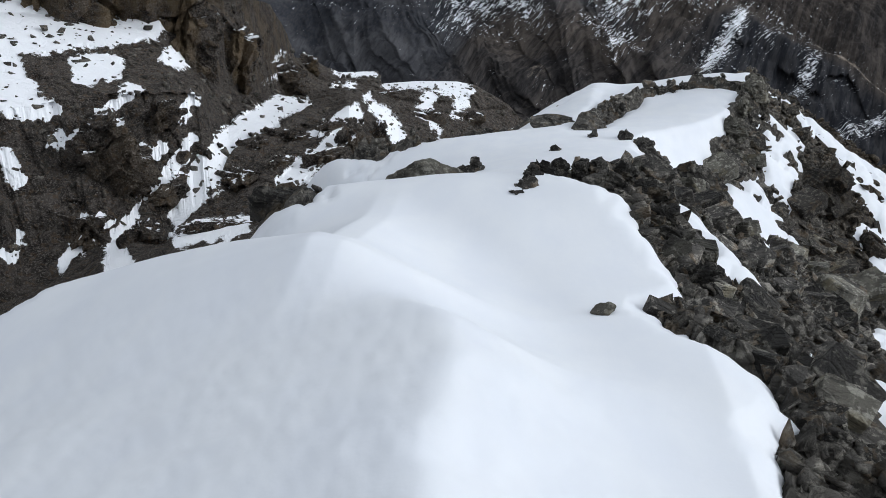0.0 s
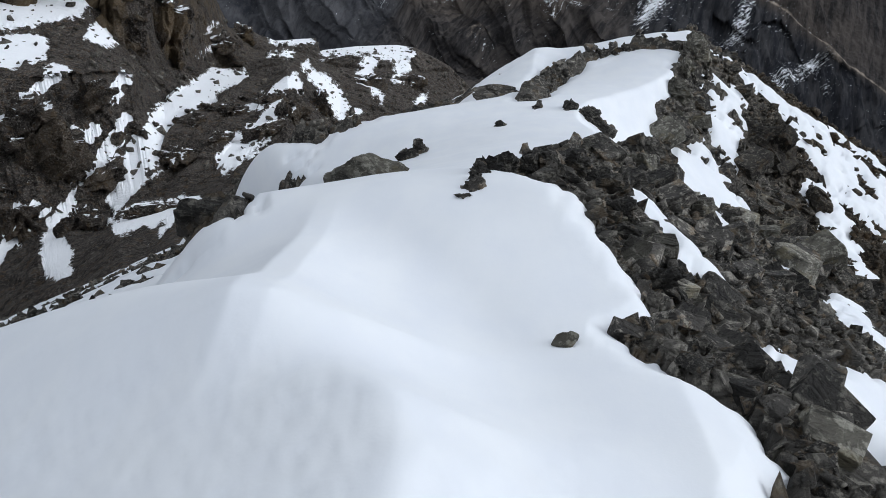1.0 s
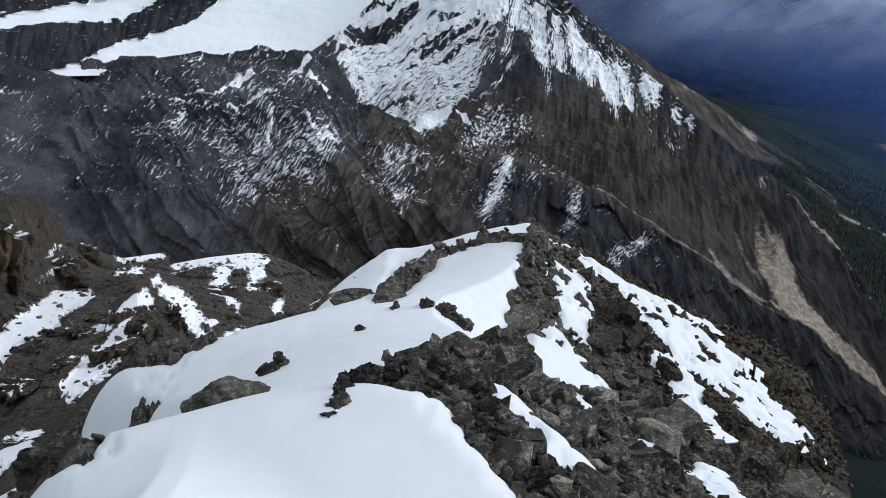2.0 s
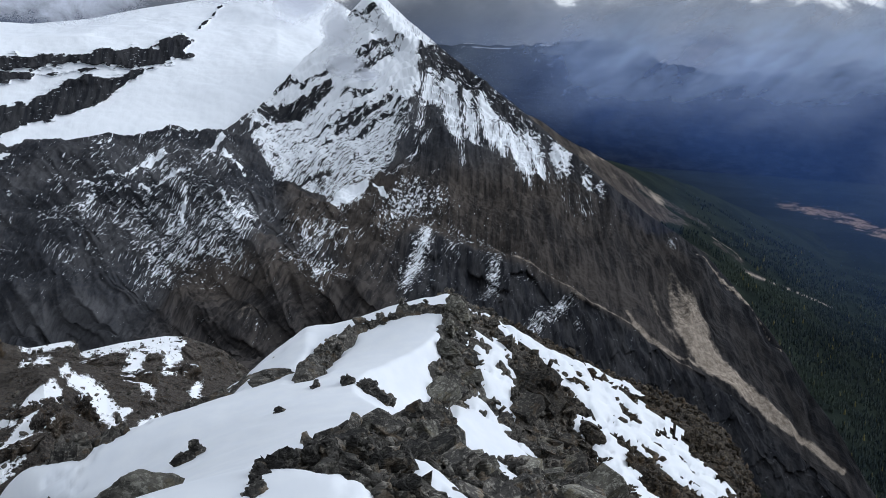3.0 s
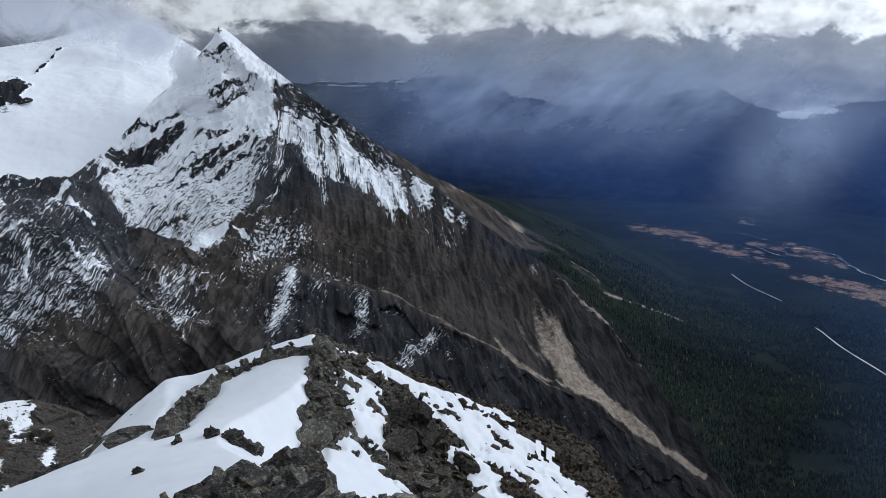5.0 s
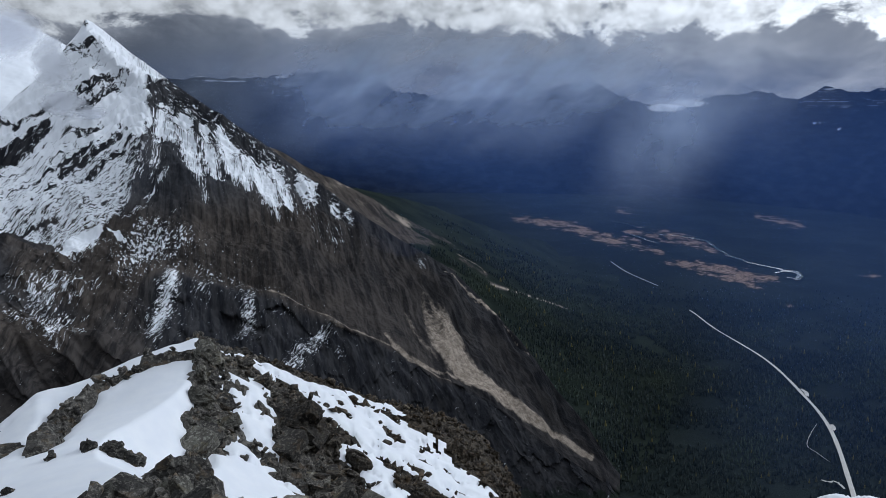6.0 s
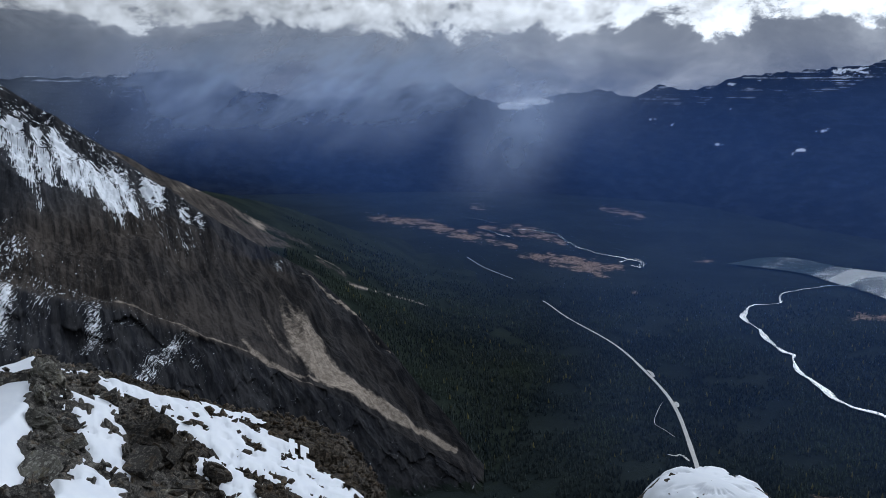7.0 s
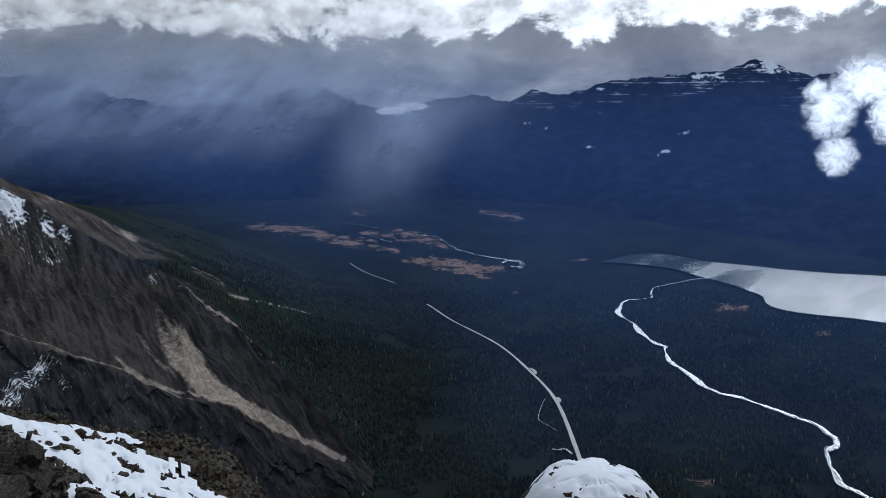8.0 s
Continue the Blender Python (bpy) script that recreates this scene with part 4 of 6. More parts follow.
def build_mountain():
    az = np.concatenate([np.arange(-40, -14, 0.5), np.arange(-14, 47.01, 0.07)])
    lines = [M_FOOT, M_LOW, M_MID, M_CREST + M_CREST2, M_BACK]
    a, r, z, band = loft(lines, az, [80, 190, 200, 14])
    x, y = polar(a, r)
    rise = np.degrees(np.arctan2(z, r))
    top = np.interp(a, [q[0] for q in lines[3]], [q[2] for q in lines[3]])
    depth = top - rise
    # The spur that parts the snowy face from the dark one.
    spur = np.interp(rise, [-9.8, -8, -6.5, -4.5, -1.9, 0.0, 1.9, 3.9], [10.7, 12.0, 12.8, 13.7, 14.4, 14.2, 12.3, 11.1])
    edge_l = np.interp(rise, [-10.6, -9.6, -9.0, -8.0, -6.5, -4.4, -2.0], [10.0, 8.0, 5.6, 4.2, 3.0, 2.7, 2.6])
    left = smooth(0.25, -0.25, a - spur + 0.3 * fbm(rise * 1.5, a, 3, 7)) * smooth(-0.3, 0.3, a - edge_l + 0.5 * fbm(a * 1.5, rise * 1.5, 3, 8)) * smooth(-10.9, -10.3, rise)
    lean = np.interp(a, [-14, 4, 16, 24, 45], [1.5, 1.35, 0.1, -0.3, -0.7])
    fall = np.where(left > 0.5, a - 1.05 * rise, a - lean * (rise + 13))
    # Gullies run down the fall line; weaker at the crests.
    edge = 1 - 0.85 * smooth(2.9, 3.0, band)
    spur_edge = 1 - 0.8 * np.exp(-((band - 1) / 0.06) ** 2) * smooth(13, 15, a)
    gully = ridged(fall * 0.5 + 0.5 * fbm(a * 0.3, r * 0.004, 2, 3), rise * 0.14, 6, 61, 0.55) - 0.5
    strong = np.clip(0.45 * (1 - 0.75 * smooth(13, 8, a)) + 0.55 * smooth(1.9, 2.1, band) + 0.3 * smooth(1.0, 0.9, band), 0, 1)
    z = z + (13 + 11 * smooth(17, 24, a)) * gully * edge * spur_edge * strong * smooth(0, 0.3, band)
    lumps = fbm(x * 0.009, y * 0.009, 6, 67, 0.58)
    z = z + 17 * lumps * edge * spur_edge * (1 - 0.7 * smooth(22, 30, a)) * smooth(0, 0.4, band)
    # Long spurs and hollows of the lower slopes left of the rim, running down to the gully.
    folds = ridged((a + 0.75 * rise) * 0.26 + 0.3 * fbm(a * 0.2, rise * 0.2, 2, 75), rise * 0.05, 4, 73, 0.5) - 0.5
    r = r - 70 * folds * smooth(14, 11, a) * smooth(2.0, 1.75, band) * smooth(0.2, 0.7, band)
    # The face below the lower rim breaks into blocks.
    blocky = smooth(1.0, 0.94, band) * smooth(12, 18, a)
    r = r - blocky * (16 * shards(a * 19, z, 40, 361, 0.5, 0.6) + 7 * shards(a * 19, z, 15, 363, 0.4, 0.6) + 3 * shards(a * 19, z, 7, 367, 0.4, 0.7))
    rib = np.exp(-((a - spur) / 0.8) ** 2) * smooth(2.0, 2.2, band)
    r = r - 45 * rib * edge
    # Beds of rock show as steps high on the peak.
    tilt = np.where(left > 0.5, rise - 0.54 * a, rise + 0.62 * a)
    beds = np.sin(2 * np.pi * (tilt / 0.5 + 0.5 * lumps))
    high = smooth(-5, -2.5, rise) * smooth(1.9, 2.2, band)
    z = z + 3.6 * beds * high * edge
    x, y = polar(a, r)
    upper = np.maximum(smooth(1.93, 2.05, band) * smooth(9.5, 11.5, a), left)
    right = np.maximum(upper - left, 0)
    below = smooth(1.01, 0.98, band) * smooth(12.5, 14, a)
    ground = (1 - upper) * (1 - below)
    jag = 0.12 * fbm(a * 2.5, rise * 4.0, 4, 171, 0.6)
    # How much snow lies, as odds. Snowy face: clean high up, hatched by dark gullies lower down.
    bare = np.maximum(strips(a, rise, M_BEDS), strips(a, rise, M_BEDS_LOW) + 0.03) + 1.3 * jag
    face = 2.9 - 1.7 * smooth(-2.5, -5.0, rise) - 0.7 * smooth(-6.0, -8.5, rise) - 3.3 * smooth(0.0, 0.2, bare)
    face = face - 1.6 * blobs(a, rise, [(6.6, -3.2, 2.6, 1.4, 1.5, 0.7), (11.6, 1.4, 1.6, 1.2, 1.5, 0.8), (11.5, -4.2, 2.2, 1.0, 1.8, 0.6), (13.2, -5.0, 0.5, 2.5, 0.4, 1.0)])
    # Dark face: white cap by the ridge, a bedded belt below it, white tongues in a fan, then bare scree.
    cap = smooth(-0.1, 0.6, rise + 0.35 * lumps) * smooth(17.4, 15.8, a)
    belt = np.interp(a, [11, 14, 16, 19, 22, 25, 28], [0.4, 2.2, 3.3, 2.7, 2.4, 2.0, 1.5])
    fan = np.exp(-((depth - belt - 0.8) / np.interp(a, [14, 18, 26], [1.9, 1.7, 1.2])) ** 2) * smooth(30, 26, a)
    tongue = np.maximum(strips(a, rise, M_TONGUE), strips(a, rise, M_TONGUE_LOW)) + 1.2 * jag
    dark_face = -4.2 + 2.5 * fan + 3.6 * smooth(-0.45, 0.25, tongue) + 5.2 * cap + 2.5 * smooth(belt - 0.3, belt - 1.2, depth) * smooth(14, 16, a) * smooth(29, 24, a) * (1 - cap)
    # Moraine and brown slopes.
    slopes = -2.15 + 2.6 * smooth(0.0, 0.25, strips(a, rise, M_PATCH) + 1.3 * jag + 0.1) + 0.6 * blobs(a, rise, M_DUST + M_DUST_LOW) + blobs(a, rise, M_SPECK) - 1.6 * smooth(13.5, 17, a) * smooth(1.05, 1.2, band) - 3.0 * smooth(25, 29, a) - 1.3 * smooth(-14.5, -17, rise)
    slopes = slopes + 1.2 * fbm(a * 0.4 + 0.3 * rise, rise * 0.5, 3, 177) * smooth(14, 10, a)
    slopes = np.where(a < -10, slopes - 0.4, slopes)
    wall_snow = -2.9 + 0.95 * blobs(a, rise, M_FRONT)
    odds = left * face + right * dark_face + ground * slopes + below * wall_snow
    odds = odds - 5.0 * smooth(0.0, 0.2, strips(a, rise, M_DARK) + jag) + 5.0 * smooth(0.02, 0.14, strips(a, rise, M_PATCH[:4]) + jag)
    # The grain of the snow follows each slope: hatched, fluted, bedded or dusted.
    bedded = right * smooth(belt, belt - 0.8, depth)
    slant = radians(31)
    across = np.where(right > 0.5, 1.5 * (a - lean * rise), rise * math.cos(slant) - a * math.sin(slant))
    along = np.where(right > 0.5, rise, a * math.cos(slant) + rise * math.sin(slant))
    ledge = (bedded > 0.5) & (cap < 0.5)
    across = np.where(ledge, rise * math.cos(radians(30)) + a * math.sin(radians(30)), across)
    along = np.where(ledge, a, along)
    shoulder = (ground > 0.5) & (a > 11.5)
    across, along = np.where(shoulder, rise * 0.8, across), np.where(shoulder, 2.6 * a, along)
    coarse = left * strokes(a, rise, 40, 1.4, 0.2, 211) + right * 0.7 * fbm((a - lean * rise) * 3.2, rise * 0.6, 3, 217) + ground * strokes(a, rise, 36, 1.2, 0.3, 223, 3)
    snow = 0.49 + 0.15 * odds + 0.12 * coarse
    # Fallen stone.
    run = strips(a, rise, TALUS)
    core = np.interp(rise, [-26, -21, -18, -15.4, -13.2], [0.1, 0.25, 0.5, 0.75, 0.7])
    talus = np.interp(rise, [-26, -20, -17, -15, -13], [1.2, 1.1, 0.82, 0.5, 0.1]) * smooth(-core * 0.8 - 0.08, 0.35, run)
    talus = np.maximum(talus, 0.72 * smooth(-0.15, 0.15, strips(a, rise, M_SCAR[:1])))
    talus = np.maximum(talus, 0.8 * smooth(-0.02, 0.2, strips(a, rise, M_SCAR[1:2]) + jag))
    talus = np.maximum(talus, 0.5 * smooth(-0.3, 0.15, strips(a, rise, M_SCAR[2:])))
    rim = 0.62 * np.exp(-((band - 1.02) / 0.03) ** 2) * smooth(17, 22, a) * smooth(36.5, 34, a)
    scree = 0.5 * blobs(a, rise, [(2.7, -17.8, 1.6, 1.3, 0, 1.0)])
    talus = np.maximum(np.maximum(talus, scree), rim)
    # Cliff rock; below the rim and to the right it also paints in shade.
    cliff = np.clip(smooth(1.0, 0.93, band) * (0.4 + 0.6 * smooth(12, 15, a)) + 0.8 * high + 0.6 * bedded + 0.8 * smooth(-0.1, 0.15, bare) * left + (0.45 * smooth(21, 28, a + 2 * lumps) + 0.3 * smooth(33, 35.5, a + lumps)) * smooth(0, 1.1, band) + 0.7 * blobs(a, rise, [(15.5, -7.5, 1.3, 2.5, 0.3, 1.0), (6.4, -8.8, 1.6, 0.6, 1.0, 1.0), (-7, -12, 4, 4, 0, 0.7)]), 0, 1)
    green = smooth(-495, -525, z) * smooth(36, 40, a) * 0.6
    brown = smooth(3, 9, a + 4 * lumps) * smooth(-6.5, -9, rise) * (1 - 0.75 * smooth(1.0, 0.9, band) * smooth(13, 15, a)) * (1 - 0.5 * smooth(0.6, 0.3, band) * smooth(30, 33, a))
    brown = np.maximum(brown, smooth(-12.5, -14.5, rise) * smooth(-6, -1, a + 2 * lumps) * smooth(13, 10, a))
    none = np.zeros(a.shape)
    body = grid_mesh("mountain", x, y, z, [MOUNTAIN], {"snow": snow, "talus": talus, "cliff": cliff, "green": green, "brown": brown, "fall": fall, "rise": rise, "bearing": a, "across": across, "along": along, "w_grain": none + 1.0})
    tagged(body, "dark pyramid mountain streaked with fresh snow and pale talus", "mountain", kind="structure")


build_mountain()

G_FOOT = [(-40, 1420, -8), (1.5, 1420, -7), (5, 1440, -8), (12, 1900, -3)]
G_MID = [(-40, 1750, -3.2), (-10, 1750, -3.2), (-5, 1760, -2.6), (0, 1780, -2.4), (5, 1850, -1.5), (12, 2000, -1)]
G_STEP = [(-40, 1950, 0.3), (-10, 1950, -0.1), (-6.7, 1950, 0.2), (-1.5, 2000, 0.3), (0.2, 2050, 0.6), (5, 2150, 1.2), (12, 2300, 1)]
G_TOP = [(-40, 2400, 1.5), (-9.7, 2400, 0.8), (-6.6, 2400, 1.2), (-3.3, 2450, 2.0), (0.8, 2500, 2.8), (4.4, 2550, 4.1), (6, 2550, 4.2), (7.3, 2550, 3.8), (9.4, 2500, 2.6), (12, 2450, 1)]
G_BACK = [(-40, 2900, -8), (12, 2900, -8)]


# Cliff bands across the glacier: two ends and half height.
G_ROCK = [(-16, -2.0, -6.0, -1.1, 0.42), (-8.0, -1.25, -0.6, -0.75, 0.55), (-2.6, -0.5, -0.4, 0.1, 0.5), (-0.9, 0.0, 1.5, 2.4, 0.13), (-30, -8.5, -9.0, -4.4, 1.3), (-10.5, -4.4, -4.8, -2.6, 0.9), (-6.0, -3.0, -2.4, -1.4, 0.3), (-9.5, -2.2, -5.0, -1.7, 0.12), (-30, -4.5, -10, -2.2, 0.7)]


def build_glacier():
    az = np.concatenate([np.arange(-40, -13, 0.5), np.arange(-13, 12.01, 0.09)])
    a, r, z, band = loft([G_FOOT, G_MID, G_STEP, G_TOP, G_BACK], az, [70, 90, 60, 6])
    x, y = polar(a, r)
    rise = np.degrees(np.arctan2(z, r))
    lumps = fbm(x * 0.006, y * 0.006, 5, 91)
    z = z + 7 * lumps * smooth(0, 0.3, band) * smooth(3.0, 2.7, band)
    rock = smooth(-0.08, 0.2, beds_of(a, rise, G_ROCK, 9) + 0.2 * fbm(a * 1.1, rise * 1.6, 4, 97) - 0.06)
    r = r - 30 * rock * ridged(a * 1.6, rise * 0.6, 4, 95)
    x, y = polar(a, r)
    crevasse = blobs(a, rise, [(3.9, -0.4, 0.7, 0.08, 0, 0.5), (5.6, -1.6, 0.3, 0.12, 0, 0.4), (-2.6, -4.2, 1.0, 0.15, 2, 0.4), (0.2, -3.0, 0.8, 0.12, 0, 0.4), (2.4, -2.4, 0.7, 0.1, 0, 0.4), (-3.8, -3.4, 0.8, 0.12, 2, 0.45)])
    snow = 1.1 - 0.95 * rock - crevasse
    none = np.zeros(x.shape)
    sheet = grid_mesh("glacier", x, y, z, [MOUNTAIN], {"snow": snow, "talus": none - 1, "cliff": none + 1, "green": none - 1, "brown": none, "fall": a - 0.3 * rise, "rise": rise, "bearing": a, "across": rise - 0.1 * a, "along": a, "w_grain": 0.15 + 0.75 * rock})
    tagged(sheet, "white glacier sloping below a banded rock step", "glacier", kind="structure")


build_glacier()

# ---- valley ----
FLOOR = -520.0
APRON_NEAR = [(16, 1740, -1.5), (22.5, 1655, -5.0), (27, 1580, -8.4), (31, 1470, -10.9), (34.5, 1370, -12.9), (36.9, 1310, -15.2), (39.5, 1230, -17.7), (42.2, 1150, -20.9), (44.5, 1100, -23.1), (47, 1065, -26.1), (52, 1060, -26.6), (60, 1056, -26.6)]
APRON_MID = [(16, 1800, -2.5), (22.5, 1720, -4.4), (26.5, 1760, -6.4), (29, 1760, -7.9), (31, 1720, -9.4), (34, 1660, -10.9), (38, 1560, -13.6), (42, 1500, -16.6), (47, 1480, -19.0), (52, 1470, -19.6), (60, 1460, -19.7)]
APRON_FAR = [(16, 2000, -5), (22.5, 1900, -5.2), (26, 2000, -6.6), (30, 2150, -7.4), (33, 2350, -8.2), (37, 2550, -9.6), (42, 2700, -11.1), (47, 2760, -11.0), (60, 2760, -11.0)]
APRON_BACK = [(16, 3000, -11.5), (30, 3000, -10.5), (42, 3000, -10.2), (60, 3000, -10.1)]
ROAD_LINE = [(51.0, 1985), (51.4, 1955), (52.8, 1840), (56.1, 1660), (58.5, 1493), (60.4, 1348), (62.0, 1152), (64, 940), (68, 760)]
RIVER_LINE = [(70.6, 2390), (69.4, 2365), (67.0, 2235), (66.5, 2118), (65.0, 2070), (64.5, 1955), (66.0, 1838), (66.4, 1755), (67.8, 1700), (68.0, 1630), (71.1, 1468), (72.6, 1444), (76.2, 1398), (78.7, 1334),
              (79.1, 1294), (78.5, 1256), (80.0, 1162), (84, 1120), (92, 1150)]
LAKE_LINE = [(63.3, 2560), (65.5, 2700), (67.2, 2726), (70.2, 2650), (75.5, 2600), (81, 2630), (95, 2900), (105, 2700), (100, 2150), (88, 2000), (81.2, 2085), (77.4, 2085), (74.7, 2117), (73.5, 2252), (70.6, 2385), (67.7, 2511)]


# Marsh meadows: bearing, dip and half width of each bend.
MARSH = [
    [(38.74, -8.87, 0.12), (41.01, -9.1, 0.2), (43.32, -9.55, 0.31), (44.86, -10.09, 0.35), (46.43, -10.4, 0.24)],
    [(46.45, -9.73, 0.16), (48.82, -9.65, 0.24), (50.41, -9.89, 0.35), (52.2, -10.53, 0.27)],
    [(49, -11.33, 0.12), (51.2, -11.54, 0.27), (53.2, -12.01, 0.43), (55.21, -12.31, 0.39), (56.2, -11.99, 0.24)],
    [(45.89, -8.2, 0.12), (46.67, -8.21, 0.12)],
    [(54.97, -8.16, 0.08), (57.54, -8.61, 0.12)],
    [(61.21, -11.29, 0.12), (62.38, -11.29, 0.12)],
    [(47.03, -10.41, 0.12), (48.81, -10.74, 0.16)],
    [(71.11, -13.99, 0.16), (72.91, -13.91, 0.16)],
    [(77.16, -15, 0.12), (77.99, -14.97, 0.12)],
    [(69.19, -25.26, 0.24), (71.48, -25.15, 0.24)],
    [(56.83, -13.66, 0.12), (57.43, -13.65, 0.12)],
]


def line_points(line, step):
    """Even points on a smooth line through (bearing, distance)."""
    p = np.array([polar(q[0], q[1]) for q in line])
    t = np.arange(len(p), dtype=float)
    fine = np.linspace(0, len(p) - 1, 40 * len(p))
    rows = [(k, *q) for k, q in zip(t, p)]
    c = np.stack([curve_of(rows, fine, 1), curve_of(rows, fine, 2)], 1)
    s = np.concatenate([[0], np.cumsum(np.hypot(*np.diff(c, axis=0).T))])
    at = np.arange(0, s[-1], step)
    return np.stack([np.interp(at, s, c[:, 0]), np.interp(at, s, c[:, 1])], 1)


def build_valley():
    az = np.concatenate([np.arange(-180, 14, 4.0), np.arange(14, 36, 0.4), np.arange(36, 64, 0.12), np.arange(64, 92, 0.4), np.arange(92, 181, 4.0)])
    r = np.concatenate([420 * np.exp(np.arange(0, 132) * 0.0124), 2160 * np.exp(np.arange(0, 110) * 0.005), 3740 * np.exp(np.arange(0, 24) * 0.0124)])
    a, rr = np.meshgrid(az, r)
    x, y = polar(a, rr)
    z = np.full(x.shape, FLOOR) + 3 * fbm(x * 0.004, y * 0.004, 3, 101) * smooth(900, 1500, rr) - 3.5
    drop = np.degrees(np.arctan2(FLOOR, rr))
    marsh = smooth(-0.55, 0.25, strips(a, drop, MARSH) + 0.18 * fbm(a * 1.4, drop * 5, 3, 109))
    tagged(grid_mesh("ground", x, y, z, [VALLEY], {"marsh": marsh * 1.15 - 0.42}), "dark forested valley floor with russet marsh clearings", "valley", kind="structure")
    az = np.arange(16, 60.01, 0.2)
    a, r, z, band = loft([APRON_NEAR, APRON_MID, APRON_FAR, APRON_BACK], az, [70, 60, 10])
    x, y = polar(a, r)
    z = z + 6 * fbm(x * 0.008, y * 0.008, 4, 103) * smooth(50, 40, a) * smooth(0, 0.2, band)
    gold = smooth(39, 31, a + 5 * fbm(x * 0.01, y * 0.01, 3, 107)) * smooth(1.6, 1.0, band)
    lift = np.degrees(np.arctan2(z, r))
    pale = np.exp(-((lift + 13.6 + 0.27 * (a - 37.4)) / 0.10) ** 2) * smooth(36.8, 37.6, a) * smooth(43.6, 42.5, a)
    bald = strips(a, lift, [[(26.6, -6.6, 0.05), (28.4, -7.0, 0.16), (29.6, -7.7, 0.1)], [(30.2, -8.3, 0.08), (31.0, -9.2, 0.28), (31.6, -9.7, 0.15)], [(33.0, -10.9, 0.05), (35.5, -11.8, 0.1), (37.2, -12.9, 0.05)]]) + 0.12 * fbm(a * 3, lift * 5, 3, 113)
    apron = grid_mesh("forest_apron", x, y, z, [MOUNTAIN], {"snow": np.full(x.shape, -0.5), "talus": np.maximum(np.maximum(0.3 * gold + 0.25 * gold * fbm(x * 0.02, y * 0.02, 4, 111), 0.9 * pale), 0.95 * smooth(-0.12, 0.15, bald)), "cliff": np.zeros(x.shape), "green": 1.0 - 0.62 * gold - 0.9 * np.clip(pale, 0, 1), "brown": gold, "fall": a + 0.8 * np.degrees(np.arctan2(z, r)), "rise": np.degrees(np.arctan2(z, r)), "bearing": a, "across": a, "along": a, "w_grain": np.zeros(x.shape)})
    tagged(apron, "forested lower slope with pale rockslide tracks", "slope", kind="structure")
    return apron


build_valley()


def ribbon(name, points, widths, z, mat):
    d = np.gradient(points, axis=0)
    side = np.stack([d[:, 1], -d[:, 0]], 1) / np.maximum(1e-6, np.hypot(d[:, 0], d[:, 1]))[:, None]
    cols = np.linspace(-0.5, 0.5, 5)
    x = points[:, :1] + side[:, :1] * widths[:, None] * cols
    y = points[:, 1:] + side[:, 1:] * widths[:, None] * cols
    crown = 0.2 * (1 - (2 * cols) ** 2)
    return grid_mesh(name, x, y, np.broadcast_to(z + crown, x.shape), [mat])


road_points = line_points(ROAD_LINE, 12.0)
road_wide = np.linspace(3.8, 7.8, len(road_points)) + 1.5 * fbm(np.arange(len(road_points)) * 0.15, np.zeros(len(road_points)), 2, 5)
tagged(ribbon("road", road_points, road_wide, FLOOR + 2.0, ROAD), "pale straight highway cut through dark forest", "road", kind="structure")
far_road = line_points([(45.6, 2400), (46.6, 2280), (48.0, 2180), (49.0, 2120)], 12.0)
tagged(ribbon("road", far_road, np.full(len(far_road), 3.2), FLOOR + 22.0, ROAD), "thin stretch of pale highway between trees", "road", kind="structure")
for spur_line, wide in (([(59.61, 1357), (59.3, 1312), (59.15, 1263), (59.78, 1242), (60.61, 1217)], 0.9), ([(60.2, 1152), (60.7, 1150), (61.13, 1156), (61.76, 1135)], 3.6), ([(58.45, 1512), (58.75, 1499), (58.9, 1478)], 6.0), ([(60.5, 1364), (60.63, 1350), (60.6, 1335)], 6.0)):
    points = line_points(spur_line, 6.0)
    tagged(ribbon("track", points, wide * (0.6 + 0.6 * np.sin(np.linspace(0.2, 2.9, len(points)))), FLOOR + 2.3, ROAD), "pale gravel track and lay-by beside the highway", "track", kind="structure")
river_points = line_points(RIVER_LINE, 8.0)
k = np.arange(len(river_points)) * 0.09
river_points = river_points + 9 * np.stack([fbm(k, k * 0, 3, 6), fbm(k, k * 0 + 9, 3, 7)], 1)
river_wide = np.interp(k, [0, 3, 6, 30], [3.0, 5.0, 9.0, 10.0]) * (1 + 0.9 * fbm(k * 1.1, k * 0, 4, 8))
far_river = line_points([(48.8, 3030), (51.6, 2970), (52.4, 2830), (53.6, 2680), (54.8, 2610), (56.5, 2560), (57.6, 2520), (57.9, 2450), (57.4, 2420)], 10.0)
q = np.arange(len(far_river)) * 0.11
far_river = far_river + 14 * np.stack([fbm(q, q * 0, 3, 26), fbm(q, q * 0 + 9, 3, 27)], 1)
tagged(ribbon("river", far_river, np.maximum(3, 11 + 12 * fbm(q, q * 0 + 3, 3, 28)), FLOOR + 1.6, WATER), "braided stream glinting in the marsh", "river", kind="structure")
for creek_line, wide in (([(56.2, 2490), (56.99, 2545), (57.67, 2530), (57.52, 2444), (57.0, 2451)], 9.0), ([(45.6, 3279), (46.46, 3245), (47.05, 3186), (47.72, 3156)], 10.0), ([(46.6, 3020), (47.4, 2960), (47.9, 2900), (48.6, 2860)], 9.0)):
    points = line_points(creek_line, 10.0)
    tagged(ribbon("river", points, np.full(len(points), wide), FLOOR + 1.7, WATER), "narrow meander of a stream shining in the marsh", "river", kind="structure")
tagged(ribbon("river", river_points, np.maximum(2.2, river_wide), FLOOR + 1.6, WATER), "winding river shining with reflected cloud", "river", kind="structure")


